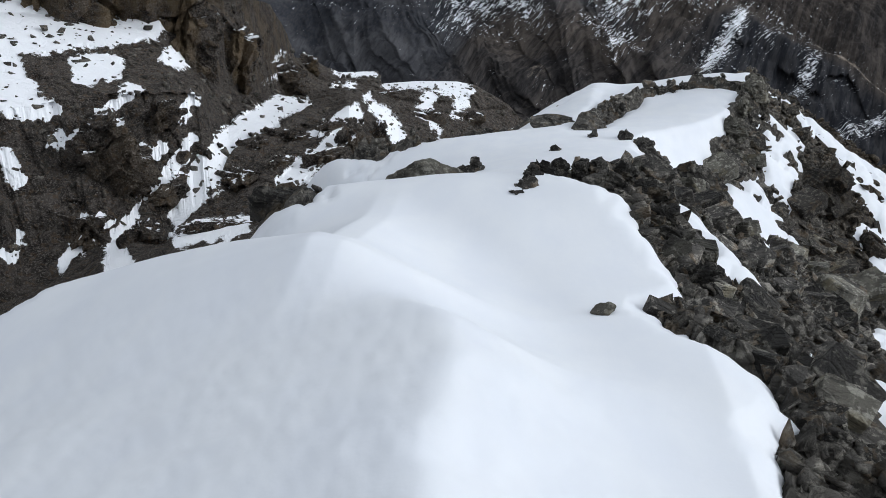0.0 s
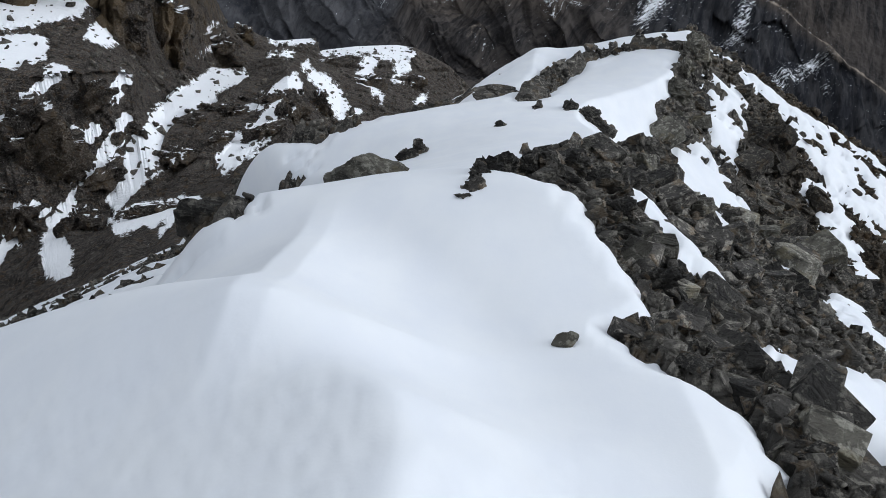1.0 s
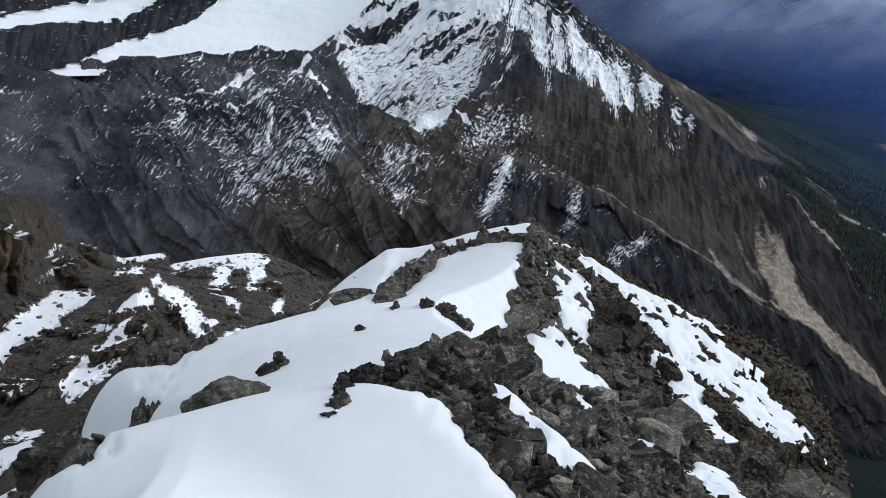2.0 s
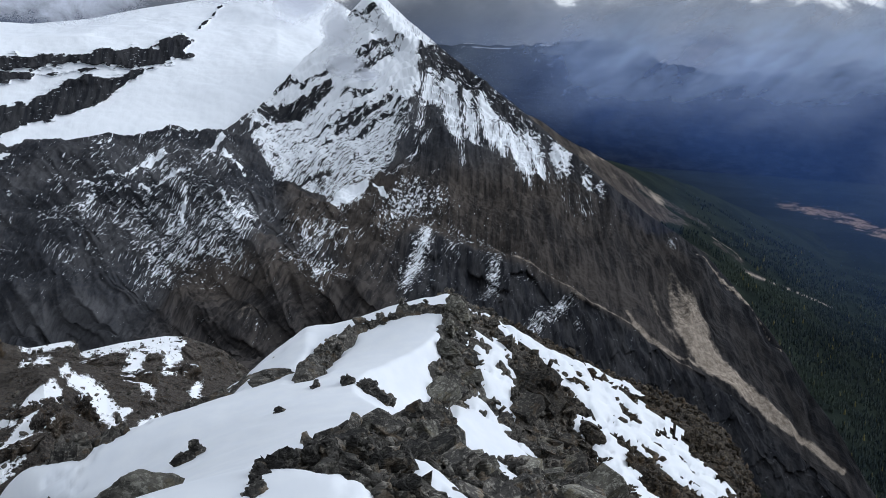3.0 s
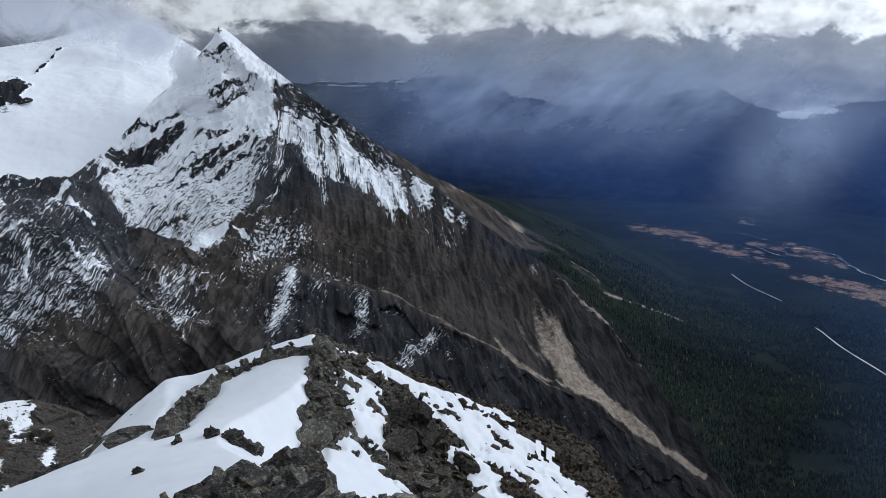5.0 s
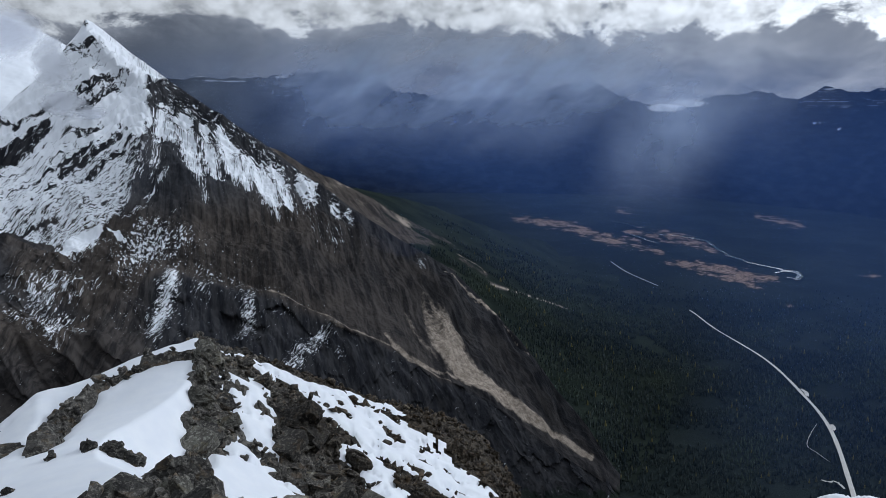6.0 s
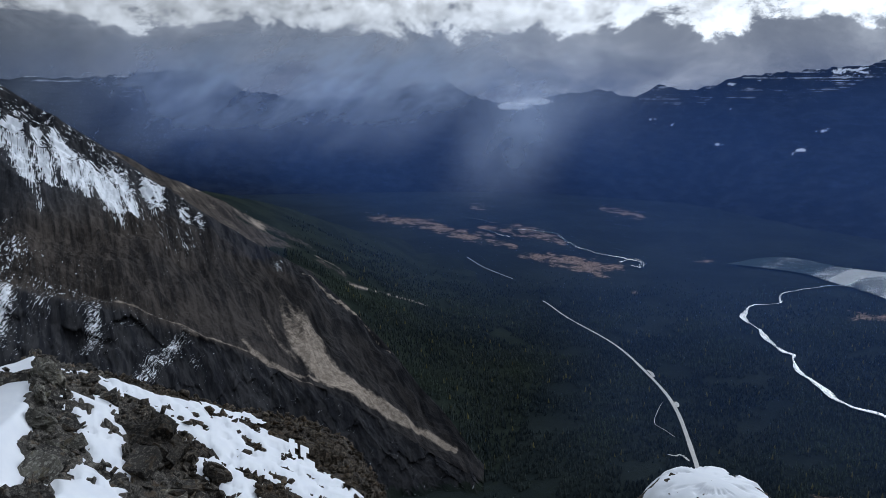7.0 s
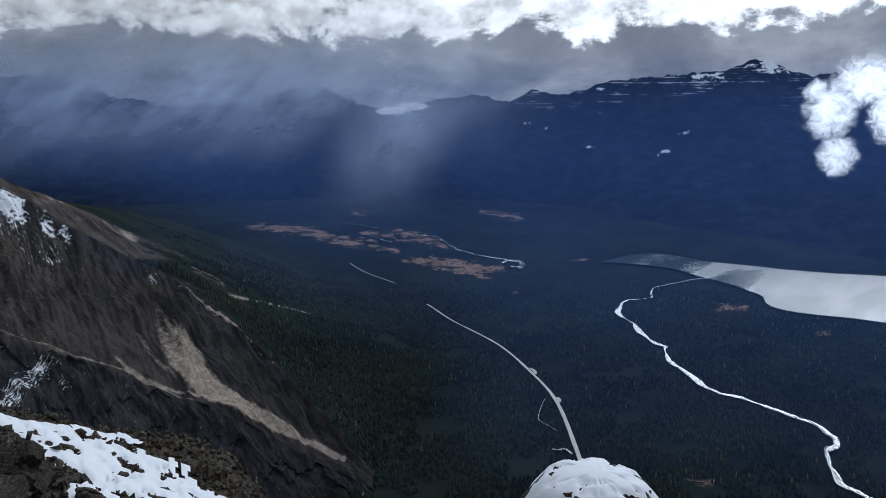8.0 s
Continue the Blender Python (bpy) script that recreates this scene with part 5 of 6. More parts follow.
def build_lake():
    p = line_points(LAKE_LINE + LAKE_LINE[:1], 25.0)
    k = np.arange(len(p)) * 0.2
    p = p + 8 * np.stack([fbm(k, k * 0, 3, 16), fbm(k, k * 0 + 9, 3, 17)], 1)
    bm = bmesh.new()
    bm.faces.new([bm.verts.new((q[0], q[1], FLOOR + 1.4)) for q in p])
    bmesh.ops.triangulate(bm, faces=bm.faces[:])
    mesh = bpy.data.meshes.new("lake")
    bm.to_mesh(mesh)
    bm.free()
    mesh.materials.append(WATER)
    tagged(new("lake", mesh), "still lake with bright silver cloud reflection", "lake", kind="structure")


build_lake()

# ---- the ranges across the valley ----
R_FOOT = [(5, 4100, -7.6), (30, 4100, -7.4), (50, 4150, -7.2), (60, 3900, -7.7), (68, 3360, -8.9), (81, 2890, -10.3), (110, 3000, -10)]
R_MID = [(5, 4500, -3.0), (30, 4500, -3.2), (44, 4500, -3.2), (50, 4500, -3.6), (60, 4300, -3.4), (68, 4000, -3.2), (81, 3900, -3.0), (110, 3900, -3)]
R_TOP = [(5, 4700, 0.5), (20, 4700, 0.4), (24.4, 4700, 0.8), (27.5, 4700, 1.15), (30.7, 4700, -0.3), (34.1, 4700, -1.0), (38.4, 4700, -0.6), (41.3, 4700, -0.1), (43.6, 4700, 0.45), (46.6, 4700, -0.9), (48.9, 4700, -1.4),
         (52, 4700, -0.4), (55.1, 4700, -0.3), (56.6, 4650, -0.8), (58.3, 4600, 0.1), (60.4, 4600, -0.3), (62.7, 4550, 0.6), (67.7, 4500, 1.1), (69.8, 4500, 1.25), (70.9, 4500, 1.35), (72.4, 4500, 2.05), (73.4, 4500, 1.9), (74.6, 4500, 1.2), (75.9, 4500, 1.0), (79.8, 4500, 1.4), (90, 4500, 1.2), (110, 4500, 0.8)]
R_BACK = [(5, 4930, -3), (110, 4930, -3)]


def build_range():
    az = np.concatenate([np.arange(5, 22, 0.4), np.arange(22, 82, 0.15), np.arange(82, 110, 0.4)])
    a, r, z, band = loft([R_FOOT, R_MID, R_TOP, R_BACK], az, [60, 80, 6])
    x, y = polar(a, r)
    g = ridged(a * 0.22 + 0.4 * fbm(a * 0.2, r * 0.003, 2, 9), r * 0.0016, 5, 121, 0.5) - 0.5
    z = z + 40 * g * smooth(0, 0.4, band) * (1 - 0.8 * smooth(1.8, 2.0, band))
    z = z + 12 * fbm(a * 1.3, r * 0.002, 5, 127) * smooth(1.5, 2, band)
    rise = np.degrees(np.arctan2(z, r))
    ice = blobs(a, rise, [(69.5, 1.0, 1.5, 0.35, 0, 1.0), (73.2, 1.6, 1.3, 0.5, 0, 1.0), (74.6, 1.1, 1.0, 0.2, 0, 0.7), (57.9, -2.3, 0.35, 0.35, -0.6, 0.9), (59.2, -2.5, 0.2, 0.3, 0.6, 0.8), (62.2, -3.7, 0.5, 0.12, 0, 0.8), (63.8, -2.9, 0.5, 0.3, 1.2, 0.7), (65.3, -3.6, 0.3, 0.2, 1.0, 0.8), (68.4, -2.7, 0.6, 0.25, 0.8, 0.9), (67.2, -3.9, 0.5, 0.3, 1.2, 0.6), (62.8, 0.15, 0.8, 0.2, -1, 0.8), (27.6, 0.8, 0.8, 0.3, 0, 0.5), (43.8, 0.3, 0.8, 0.25, 0, 0.5)])
    tagged(grid_mesh("backdrop_range", x, y, z, [RANGE], {"ice": ice}), "dark layered mountain range tinted haze blue, with thin snow bands", "mountains", kind="structure")


build_range()
# ---- mist, rain, painted haze and light shafts hanging in the valley ----
def apron_height(a, r):
    """Height of the forested slope, about."""
    lines = [APRON_NEAR, APRON_MID, APRON_FAR, APRON_BACK]
    rs = [np.interp(a, [q[0] for q in l], [q[1] for q in l]) for l in lines]
    zs = [d * np.tan(np.radians(np.interp(a, [q[0] for q in l], [q[2] for q in l]))) for d, l in zip(rs, lines)]
    out = np.full(np.shape(a), FLOOR)
    for k in range(3):
        inside = (r >= rs[k]) & (r < rs[k + 1]) & (a > 16) & (a < 60)
        out = np.where(inside, zs[k] + (zs[k + 1] - zs[k]) * (r - rs[k]) / (rs[k + 1] - rs[k]), out)
    return out


def mist_sheet(name, label, span, r, low, high, build, fit=False):
    az = np.arange(span[0], span[1] + 0.01, 0.5)
    el = np.linspace(low, high, 30)
    a, e = np.meshgrid(az, el)
    rr = r * (1 + 0.02 * fbm(a * 0.1, e * 0.1, 2, 133))
    x, y = polar(a, rr)
    z = rr * np.tan(np.radians(e))
    u = (a - span[0]) / (span[1] - span[0])
    ground = np.degrees(np.arctan2(np.maximum(apron_height(a, rr), FLOOR), rr))
    low_at = np.maximum(low, ground) if fit else low
    v = np.clip((e - low_at) / (high - low_at), 0, 1)
    ob = grid_mesh(name, x, y, z, [material(name, build)], {"u": u, "v": v, "bearing": a, "rise": e})
    ob.visible_shadow = False
    return tagged(ob, label, "mist", kind="stuff")


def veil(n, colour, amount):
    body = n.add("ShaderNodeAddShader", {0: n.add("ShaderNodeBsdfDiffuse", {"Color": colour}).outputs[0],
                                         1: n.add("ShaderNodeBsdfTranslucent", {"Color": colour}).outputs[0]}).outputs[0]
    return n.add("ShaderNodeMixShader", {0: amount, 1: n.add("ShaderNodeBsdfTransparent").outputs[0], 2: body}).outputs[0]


# Haze of the distance, put in as a blue tint on see-through sheets.
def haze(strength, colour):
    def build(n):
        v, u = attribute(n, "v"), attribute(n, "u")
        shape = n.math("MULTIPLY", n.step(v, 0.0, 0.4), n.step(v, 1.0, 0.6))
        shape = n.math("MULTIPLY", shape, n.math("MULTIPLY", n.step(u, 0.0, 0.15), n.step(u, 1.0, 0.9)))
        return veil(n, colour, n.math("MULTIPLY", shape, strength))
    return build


def rain(n):
    a, e = attribute(n, "bearing"), attribute(n, "rise")
    v, u = attribute(n, "v"), attribute(n, "u")
    # Light rays are put in as paler streaks leaning down and away from the light; the thickest rain hangs over the
    # middle of the valley.
    along = n.math("ADD", a, n.math("MULTIPLY", e, -0.9))
    streak = n.add("ShaderNodeTexNoise", {"W": n.math("MULTIPLY", along, 0.17), "Scale": 1.0, "Detail": 3.0, "Roughness": 0.5}, noise_dimensions="1D").outputs[0]
    cloudy = n.noise(n.add("ShaderNodeCombineXYZ", {0: n.math("MULTIPLY", along, 0.2), 1: n.math("MULTIPLY", e, 0.3)}).outputs[0], 1.0, 6.0, 0.6)
    shape = n.math("MULTIPLY", n.step(v, 0.12, 0.62), n.step(v, 1.0, 0.55))
    shape = n.math("MULTIPLY", shape, n.math("MULTIPLY", n.step(u, 0.0, 0.3), n.step(u, 1.0, 0.75)))
    heart = n.math("MULTIPLY", n.step(along, 20.0, 34.0), n.step(along, 50.0, 38.0))
    amount = n.math("ADD", n.math("MULTIPLY", n.step(streak, 0.3, 0.75), n.math("ADD", 0.06, n.math("MULTIPLY", heart, 0.26))), n.math("ADD", 0.14, n.math("MULTIPLY", n.step(cloudy, 0.35, 0.7), n.math("ADD", 0.2, n.math("MULTIPLY", heart, 0.22)))))
    amount = n.math("MULTIPLY", amount, shape)
    return veil(n, (0.23, 0.27, 0.34, 1), n.math("MINIMUM", n.math("MULTIPLY", amount, 1.7), 0.97))


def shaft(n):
    # Sunlight put in as a paler leaning streak on a see-through sheet.
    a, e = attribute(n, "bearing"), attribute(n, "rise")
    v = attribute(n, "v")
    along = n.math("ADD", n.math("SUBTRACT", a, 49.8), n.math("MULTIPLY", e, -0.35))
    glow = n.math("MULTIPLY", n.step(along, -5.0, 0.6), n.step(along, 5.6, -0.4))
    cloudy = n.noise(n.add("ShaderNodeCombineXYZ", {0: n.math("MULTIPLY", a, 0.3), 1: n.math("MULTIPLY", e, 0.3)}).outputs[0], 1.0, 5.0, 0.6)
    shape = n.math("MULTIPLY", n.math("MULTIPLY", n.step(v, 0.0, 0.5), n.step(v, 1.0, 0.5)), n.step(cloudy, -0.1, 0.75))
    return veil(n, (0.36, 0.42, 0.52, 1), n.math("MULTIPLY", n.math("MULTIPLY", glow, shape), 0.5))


mist_sheet("valley_haze", "thin blue sheet painting haze over the dark valley", (49, 110), 950, -28.6, -6.0, haze(0.028, (0.12, 0.27, 0.74, 1)))
mist_sheet("valley_haze", "thin blue sheet painting haze over the dark valley", (26, 105), 1420, -20.5, -3.0, haze(0.03, (0.12, 0.27, 0.74, 1)), True)
mist_sheet("valley_haze", "thin blue sheet painting haze over the dark valley", (15, 100), 1900, -15.5, 3, haze(0.04, (0.11, 0.26, 0.80, 1)), True)
mist_sheet("valley_haze", "thin blue sheet painting haze over the dark valley", (15, 100), 2700, -10.9, 4, haze(0.046, (0.11, 0.26, 0.80, 1)), True)
mist_sheet("valley_haze", "thin blue sheet painting haze over the dark valley", (10, 105), 3500, -8.4, 5, haze(0.036, (0.12, 0.26, 0.74, 1)), True)
mist_sheet("rain_curtain", "grey rain curtains falling from the cloud deck", (8, 62), 3800, -7.8, 6.5, rain)
mist_sheet("light_shaft", "pale sheet painted as a sunlit rain shaft above the valley", (40, 60), 3300, -9.5, 2.5, shaft)


def cloud(puffs, soft, strength, colour, detail=0.9):
    """Billows: bearing, rise, half width, half height of each."""
    def build(n):
        a, e = attribute(n, "bearing"), attribute(n, "rise")
        at = n.add("ShaderNodeCombineXYZ", {0: n.math("MULTIPLY", a, detail), 1: n.math("MULTIPLY", e, detail * 1.2)}).outputs[0]
        ragged = n.swing(n.noise(at, 1.0, 9.0, 0.68, 0.6), 1.9)
        body = 0.0
        for ba, be, wa, we in puffs:
            u = n.math("DIVIDE", n.math("SUBTRACT", a, ba), wa)
            w = n.math("DIVIDE", n.math("SUBTRACT", e, be), we)
            body = n.math("MAXIMUM", body, n.math("SUBTRACT", 1.0, n.math("ADD", n.math("MULTIPLY", u, u), n.math("MULTIPLY", w, w))))
        amount = n.step(n.math("ADD", body, ragged), 0.1, 0.1 + soft)
        amount = n.math("MULTIPLY", amount, n.step(body, 0.0, 0.35))
        return veil(n, colour, n.math("MULTIPLY", amount, strength))
    return build


BILLOWS = [(79.0, 0.6, 2.6, 1.9), (77.0, -1.2, 1.9, 2.2), (80.5, -1.0, 1.8, 2.6), (77.6, -3.9, 1.5, 1.6), (76.2, 0.0, 1.0, 1.0), (82.5, 0.5, 3.0, 3.0)]
for depth in (2300, 2330, 2360):
    mist_sheet("cloud_puff", "bright white ragged cloud drifting over the valley", (73, 88), depth, -7.0, 5.0, cloud(BILLOWS, 1.1, 0.5, (0.80, 0.82, 0.86, 1), 1.3))
mist_sheet("cloud_wisp", "thin grey cloud wisp clinging to the peak", (5.5, 12.5), 1560, -2.6, 3.6, cloud([(9.0, 1.2, 1.4, 2.0), (9.5, -1.2, 1.7, 1.0), (10.8, -1.7, 1.3, 0.6)], 0.9, 0.85, (0.36, 0.37, 0.40, 1), 0.7))
mist_sheet("cloud_wisp", "soft grey cloud hiding the glacier's upper edge", (-16, 9.5), 2160, -0.5, 6.5, cloud([(-10, 3.6, 9, 3.2), (0, 5.0, 7, 3.2), (6.4, 2.9, 2.8, 1.9), (3.5, 4.2, 4, 2.0)], 0.9, 0.95, (0.36, 0.37, 0.41, 1), 0.3))
mist_sheet("cloud_wisp", "small bright cloud caught below the far peaks", (45, 56), 4050, -3.0, 0.5, cloud([(48.6, -1.3, 1.5, 0.35), (50.2, -1.0, 1.4, 0.3)], 0.7, 0.6, (0.6, 0.63, 0.68, 1), 1.2))


# ---- rocks ----
def hull_rock(seed, points=13, flat=0.6):
    """Vertices and triangles of an angular stone about one metre long."""
    rng = random.Random(seed)
    bm = bmesh.new()
    for _ in range(points):
        v = Vector((rng.uniform(-1, 1), rng.uniform(-1, 1), rng.uniform(-1, 1)))
        v = Vector([math.copysign(abs(q) ** 0.6, q) for q in v])
        bm.verts.new((0.5 * v.x, 0.36 * v.y, 0.5 * flat * v.z))
    bmesh.ops.convex_hull(bm, input=bm.verts[:])
    for v in [v for v in bm.verts if not v.link_faces]:
        bm.verts.remove(v)
    bmesh.ops.triangulate(bm, faces=bm.faces[:])
    bm.verts.index_update()
    data = np.array([v.co[:] for v in bm.verts]), np.array([[v.index for v in f.verts] for f in bm.faces])
    bm.free()
    return data


STONES = [hull_rock(s, 9 + s % 5, 0.22 + 0.08 * (s % 6)) for s in range(18)]


def turn(rng, tilt):
    return Euler((rng.gauss(0, tilt), rng.gauss(0, tilt), rng.uniform(0, 6.28))).to_matrix()


def joined_stones(name, spots, mat, seed):
    """Many stones in one mesh; spots: x, y, z, size, tilt."""
    rng = random.Random(seed)
    verts, tris, base = [], [], 0
    for x, y, z, size, tilt in spots:
        v, t = STONES[rng.randrange(len(STONES))]
        m = np.array(turn(rng, tilt))
        verts.append((v * size * np.array([1, rng.uniform(0.7, 1.2), rng.uniform(0.7, 1.4)])) @ m.T + (x, y, z))
        tris.append(t + base)
        base += len(v)
    verts, tris = np.concatenate(verts), np.concatenate(tris)
    mesh = bpy.data.meshes.new(name)
    mesh.vertices.add(len(verts))
    mesh.vertices.foreach_set("co", verts.ravel())
    mesh.loops.add(3 * len(tris))
    mesh.loops.foreach_set("vertex_index", tris.ravel().astype(np.int32))
    mesh.polygons.add(len(tris))
    mesh.polygons.foreach_set("loop_start", np.arange(0, 3 * len(tris), 3, dtype=np.int32))
    mesh.update(calc_edges=True)
    mesh.materials.append(mat)
    return new(name, mesh)


def scatter(count, x0, x1, y0, y1, seed, border=0.0):
    """Bare spots on the ridge between the bounds."""
    rng = np.random.RandomState(seed)
    x, y = rng.uniform(x0, x1, count), rng.uniform(y0, y1, count)
    ok = snow_cover(x, y) < -border
    x, y = x[ok], y[ok]
    return np.stack([x, y, ridge_rock(x, y)], 1)


def build_rubble():
    rng = random.Random(5)
    spots = []
    for x0, x1, y0, y1, count, low, high in ((1, 5, -1, 9, 6500, 0.04, 0.2), (0.3, 9, 5, 16, 8000, 0.06, 0.3), (3, 20, 12, 32, 7500, 0.09, 0.45), (-14, 0, 6, 26, 2200, 0.1, 0.5)):
        for x, y, z in scatter(count, x0, x1, y0, y1, count):
            size = low + (high - low) * rng.random() ** 2.2
            spots.append((x, y, z + 0.12 * size, size, 0.6))
    rubble = joined_stones("scree", spots, ROCK, 6)
    tagged(rubble, "loose broken schist scree on the ridge flank", "scree", kind="stuff")


build_rubble()


def build_hill_stones():
    rng = random.Random(15)
    spots = [(x, y, z, (0.2 + 1.0 * rng.random() ** 3) * (0.6 + math.hypot(x, y) / 150), 0.5) for x, y, z in HILL_SPOTS]
    tagged(joined_stones("hill_scree", spots, ROCK, 16), "loose dark blocks strewn over the snowy hillside", "scree", kind="stuff")


build_hill_stones()
STONE_MESHES = []
for k, (v, t) in enumerate(STONES):
    mesh = bpy.data.meshes.new("rock")
    mesh.from_pydata(v.tolist(), [], t.tolist())
    mesh.materials.append(ROCK)
    STONE_MESHES.append(mesh)


def build_stones():
    """Stones along the border of the snow that can be picked out one by one."""
    rng = random.Random(9)
    made = 0
    for x0, x1, y0, y1, count, low, high, most in ((1.1, 2.6, 2.4, 7.5, 500, 0.1, 0.26, 130), (0.2, 4.0, 7.0, 13, 300, 0.14, 0.4, 90), (3, 12, 13, 28, 150, 0.3, 0.8, 60)):
        for x, y, z in scatter(count, x0, x1, y0, y1, 77 + count, 0.04)[:most]:
            size = low + (high - low) * rng.random() ** 1.8
            ob = new("rock", STONE_MESHES[rng.randrange(len(STONE_MESHES))])
            m = turn(rng, 0.35).to_4x4()
            ob.matrix_world = Matrix.Translation((x, y, z + 0.12 * size)) @ m @ Matrix.Diagonal((size, size * rng.uniform(0.8, 1.2), size * rng.uniform(0.8, 1.3), 1))
            tagged(ob, "angular dark grey schist stone among the scree", "rock", "stones on the ridge")
            made += 1


build_stones()


def boulder(name, label, spot, size, turn_z=0.0, seed=0, planes=16, tilt=(0, 0), layered=0.02, sink=0.25, mat=ROCK, rug=0.26):
    """A weathered block cut by many planes, with beds and chips on its faces."""
    rng = random.Random(seed)
    bm = bmesh.new()
    bmesh.ops.create_icosphere(bm, subdivisions=4, radius=1.0)
    cuts = []
    for _ in range(planes):
        d = Vector((rng.gauss(0, 1), rng.gauss(0, 1), rng.gauss(0, 0.8))).normalized()
        cuts.append((d, rng.uniform(0.5, 0.92)))
    sx, sy, sz = size
    for v in bm.verts:
        d = v.co.normalized()
        reach = min([1.05] + [c / max(1e-3, d.dot(q)) for q, c in cuts if d.dot(q) > 0.05])
        p = d * reach
        w = Vector((p.x * sx, p.y * sy, p.z * sz)) * 0.5
        q = w * (2.2 / max(size)) * 1.5 + Vector((seed * 3.1, 0, 0))
        bed = noise.noise(Vector((q.x * 0.5, q.y * 0.5, q.z * 6)))
        chip = noise.fractal(q * 2.0, 0.9, 2.0, 5)
        spots = noise.voronoi(Vector((q.x * 1.6, q.y * 1.6, q.z * 2.6)))[1]
        first = spots[0]
        block = noise.cell(first * 7.3) - 0.5
        v.co = w * (1 + 0.03 * chip + layered * 1.5 * bed + rug * block)
    mesh = bpy.data.meshes.new(name)
    bm.to_mesh(mesh)
    bm.free()
    mesh.materials.append(mat)
    ob = new(name, mesh)
    x, y, z = spot
    ob.matrix_world = pose(x, y, z + sz * (0.5 - sink), tilt[0], tilt[1], turn_z)
    return tagged(ob, label, "rock")


def on_ridge(x, y):
    return float(soft_max(ridge_form(np.array(x), np.array(y)), arete_form(np.array(x), np.array(y)), 0.3))


def rest(name, label, x, y, size, lift=0.0, **more):
    return boulder(name, label, (x, y, on_ridge(x, y) + lift), size, **more)


rest("outcrop", "pale lichened block below the ridge knob", 6.2, 20.0, (0.8, 1.1, 0.8), seed=44, planes=18, sink=0.45, mat=LICHEN)
rest("outcrop", "pale lichened block at the knob's snow edge", 7.0, 22.8, (0.7, 1.1, 0.8), seed=45, planes=18, sink=0.45, mat=LICHEN)
for x, y, s in ((2.85, 17.1, 0.45), (3.25, 16.85, 0.65), (3.6, 16.6, 0.55), (2.2, 17.4, 0.3), (1.2, 15.2, 0.3), (-1.9, 9.9, 0.35), (-2.5, 10.6, 0.4), (-2.0, 10.9, 0.25)):
    rest("stone", "dark angular stone breaking through thin snow", x, y, (s * 1.5, s, s * 0.9), seed=int(100 * s + 10 * y), turn_z=30 * x, sink=0.4)
rest("small_stone", "lone grey stone half sunk in the snow", 0.72, 3.8, (0.22, 0.17, 0.15), seed=21, sink=0.35, lift=0.02, mat=LICHEN, rug=0.08, planes=20)
rest("boulder", "rounded layered grey boulder rising from the snow", -0.82, 8.55, (1.0, 0.75, 0.85), seed=22, planes=26, layered=0.05, sink=0.45, lift=0.06, turn_z=10, mat=LICHEN, rug=0.08)
rest("stone", "small dark stone beside a wind hollow in the snow", -0.56, 13.1, (0.62, 0.4, 0.42), seed=23, sink=0.35)
rest("stone", "small dark stone beside a wind hollow in the snow", -0.35, 13.4, (0.4, 0.35, 0.45), seed=24, sink=0.35)
rest("black_boulder", "black angular boulder on the snow's gully edge", -2.45, 7.9, (1.0, 0.9, 0.85), seed=25, sink=0.4)
rest("black_boulder", "black angular boulder on the snow's gully edge", -2.3, 7.0, (0.95, 0.7, 0.6), seed=26, sink=0.35)
rest("dark_block", "big dark pitted block beside the snow patch", 3.5, 12.6, (1.7, 1.4, 1.35), seed=27, planes=22, sink=0.4)


def block(name, label, spot, size, turn_z=0.0, tilt=(0, 0), seed=0, mat=ROCK):
    """A sharp-edged block: a boxy hull with chamfered edges."""
    rng = random.Random(seed)
    bm = bmesh.new()
    for sx in (-1, 1):
        for sy in (-1, 1):
            for sz in (-1, 1):
                for _ in range(2):
                    bm.verts.new((0.5 * size[0] * sx * rng.uniform(0.55, 1.0), 0.5 * size[1] * sy * rng.uniform(0.55, 1.0), 0.5 * size[2] * sz * rng.uniform(0.75, 1.0)))
    bmesh.ops.convex_hull(bm, input=bm.verts[:])
    for v in [v for v in bm.verts if not v.link_faces]:
        bm.verts.remove(v)
    bmesh.ops.dissolve_limit(bm, angle_limit=radians(12), verts=bm.verts[:], edges=bm.edges[:])
    bmesh.ops.bevel(bm, geom=bm.edges[:], offset=0.035 * min(size), segments=2, profile=0.6, affect="EDGES")
    mesh = bpy.data.meshes.new(name)
    bm.to_mesh(mesh)
    bm.free()
    mesh.materials.append(mat)
    ob = new(name, mesh)
    ob.matrix_world = pose(*spot, tilt[0], tilt[1], turn_z)
    return tagged(ob, label, "rock")


block("slab", "flat pale grey slab lying on dark rock", (1.97, 3.04, -3.13), (0.36, 0.27, 0.10), -20, (12, 14), 28, LICHEN)
block("block", "dark upright block under a flat slab", (2.0, 2.98, -3.42), (0.46, 0.4, 0.5), 15, (5, 8), 29)
block("block", "squarish grey block at the snow's edge", (1.83, 2.86, -3.28), (0.16, 0.15, 0.2), 20, (0, 10), 30, LICHEN)
block("block", "weathered brownish outcrop beside the snow", (1.85, 3.6, -3.62), (0.5, 0.45, 0.4), -35, (15, 15), 31, LICHEN)
block("fin", "thin dark fin of rock piercing the snow", (1.26, 4.04, -3.37), (0.5, 0.11, 0.15), -14, (14, 10), 32)


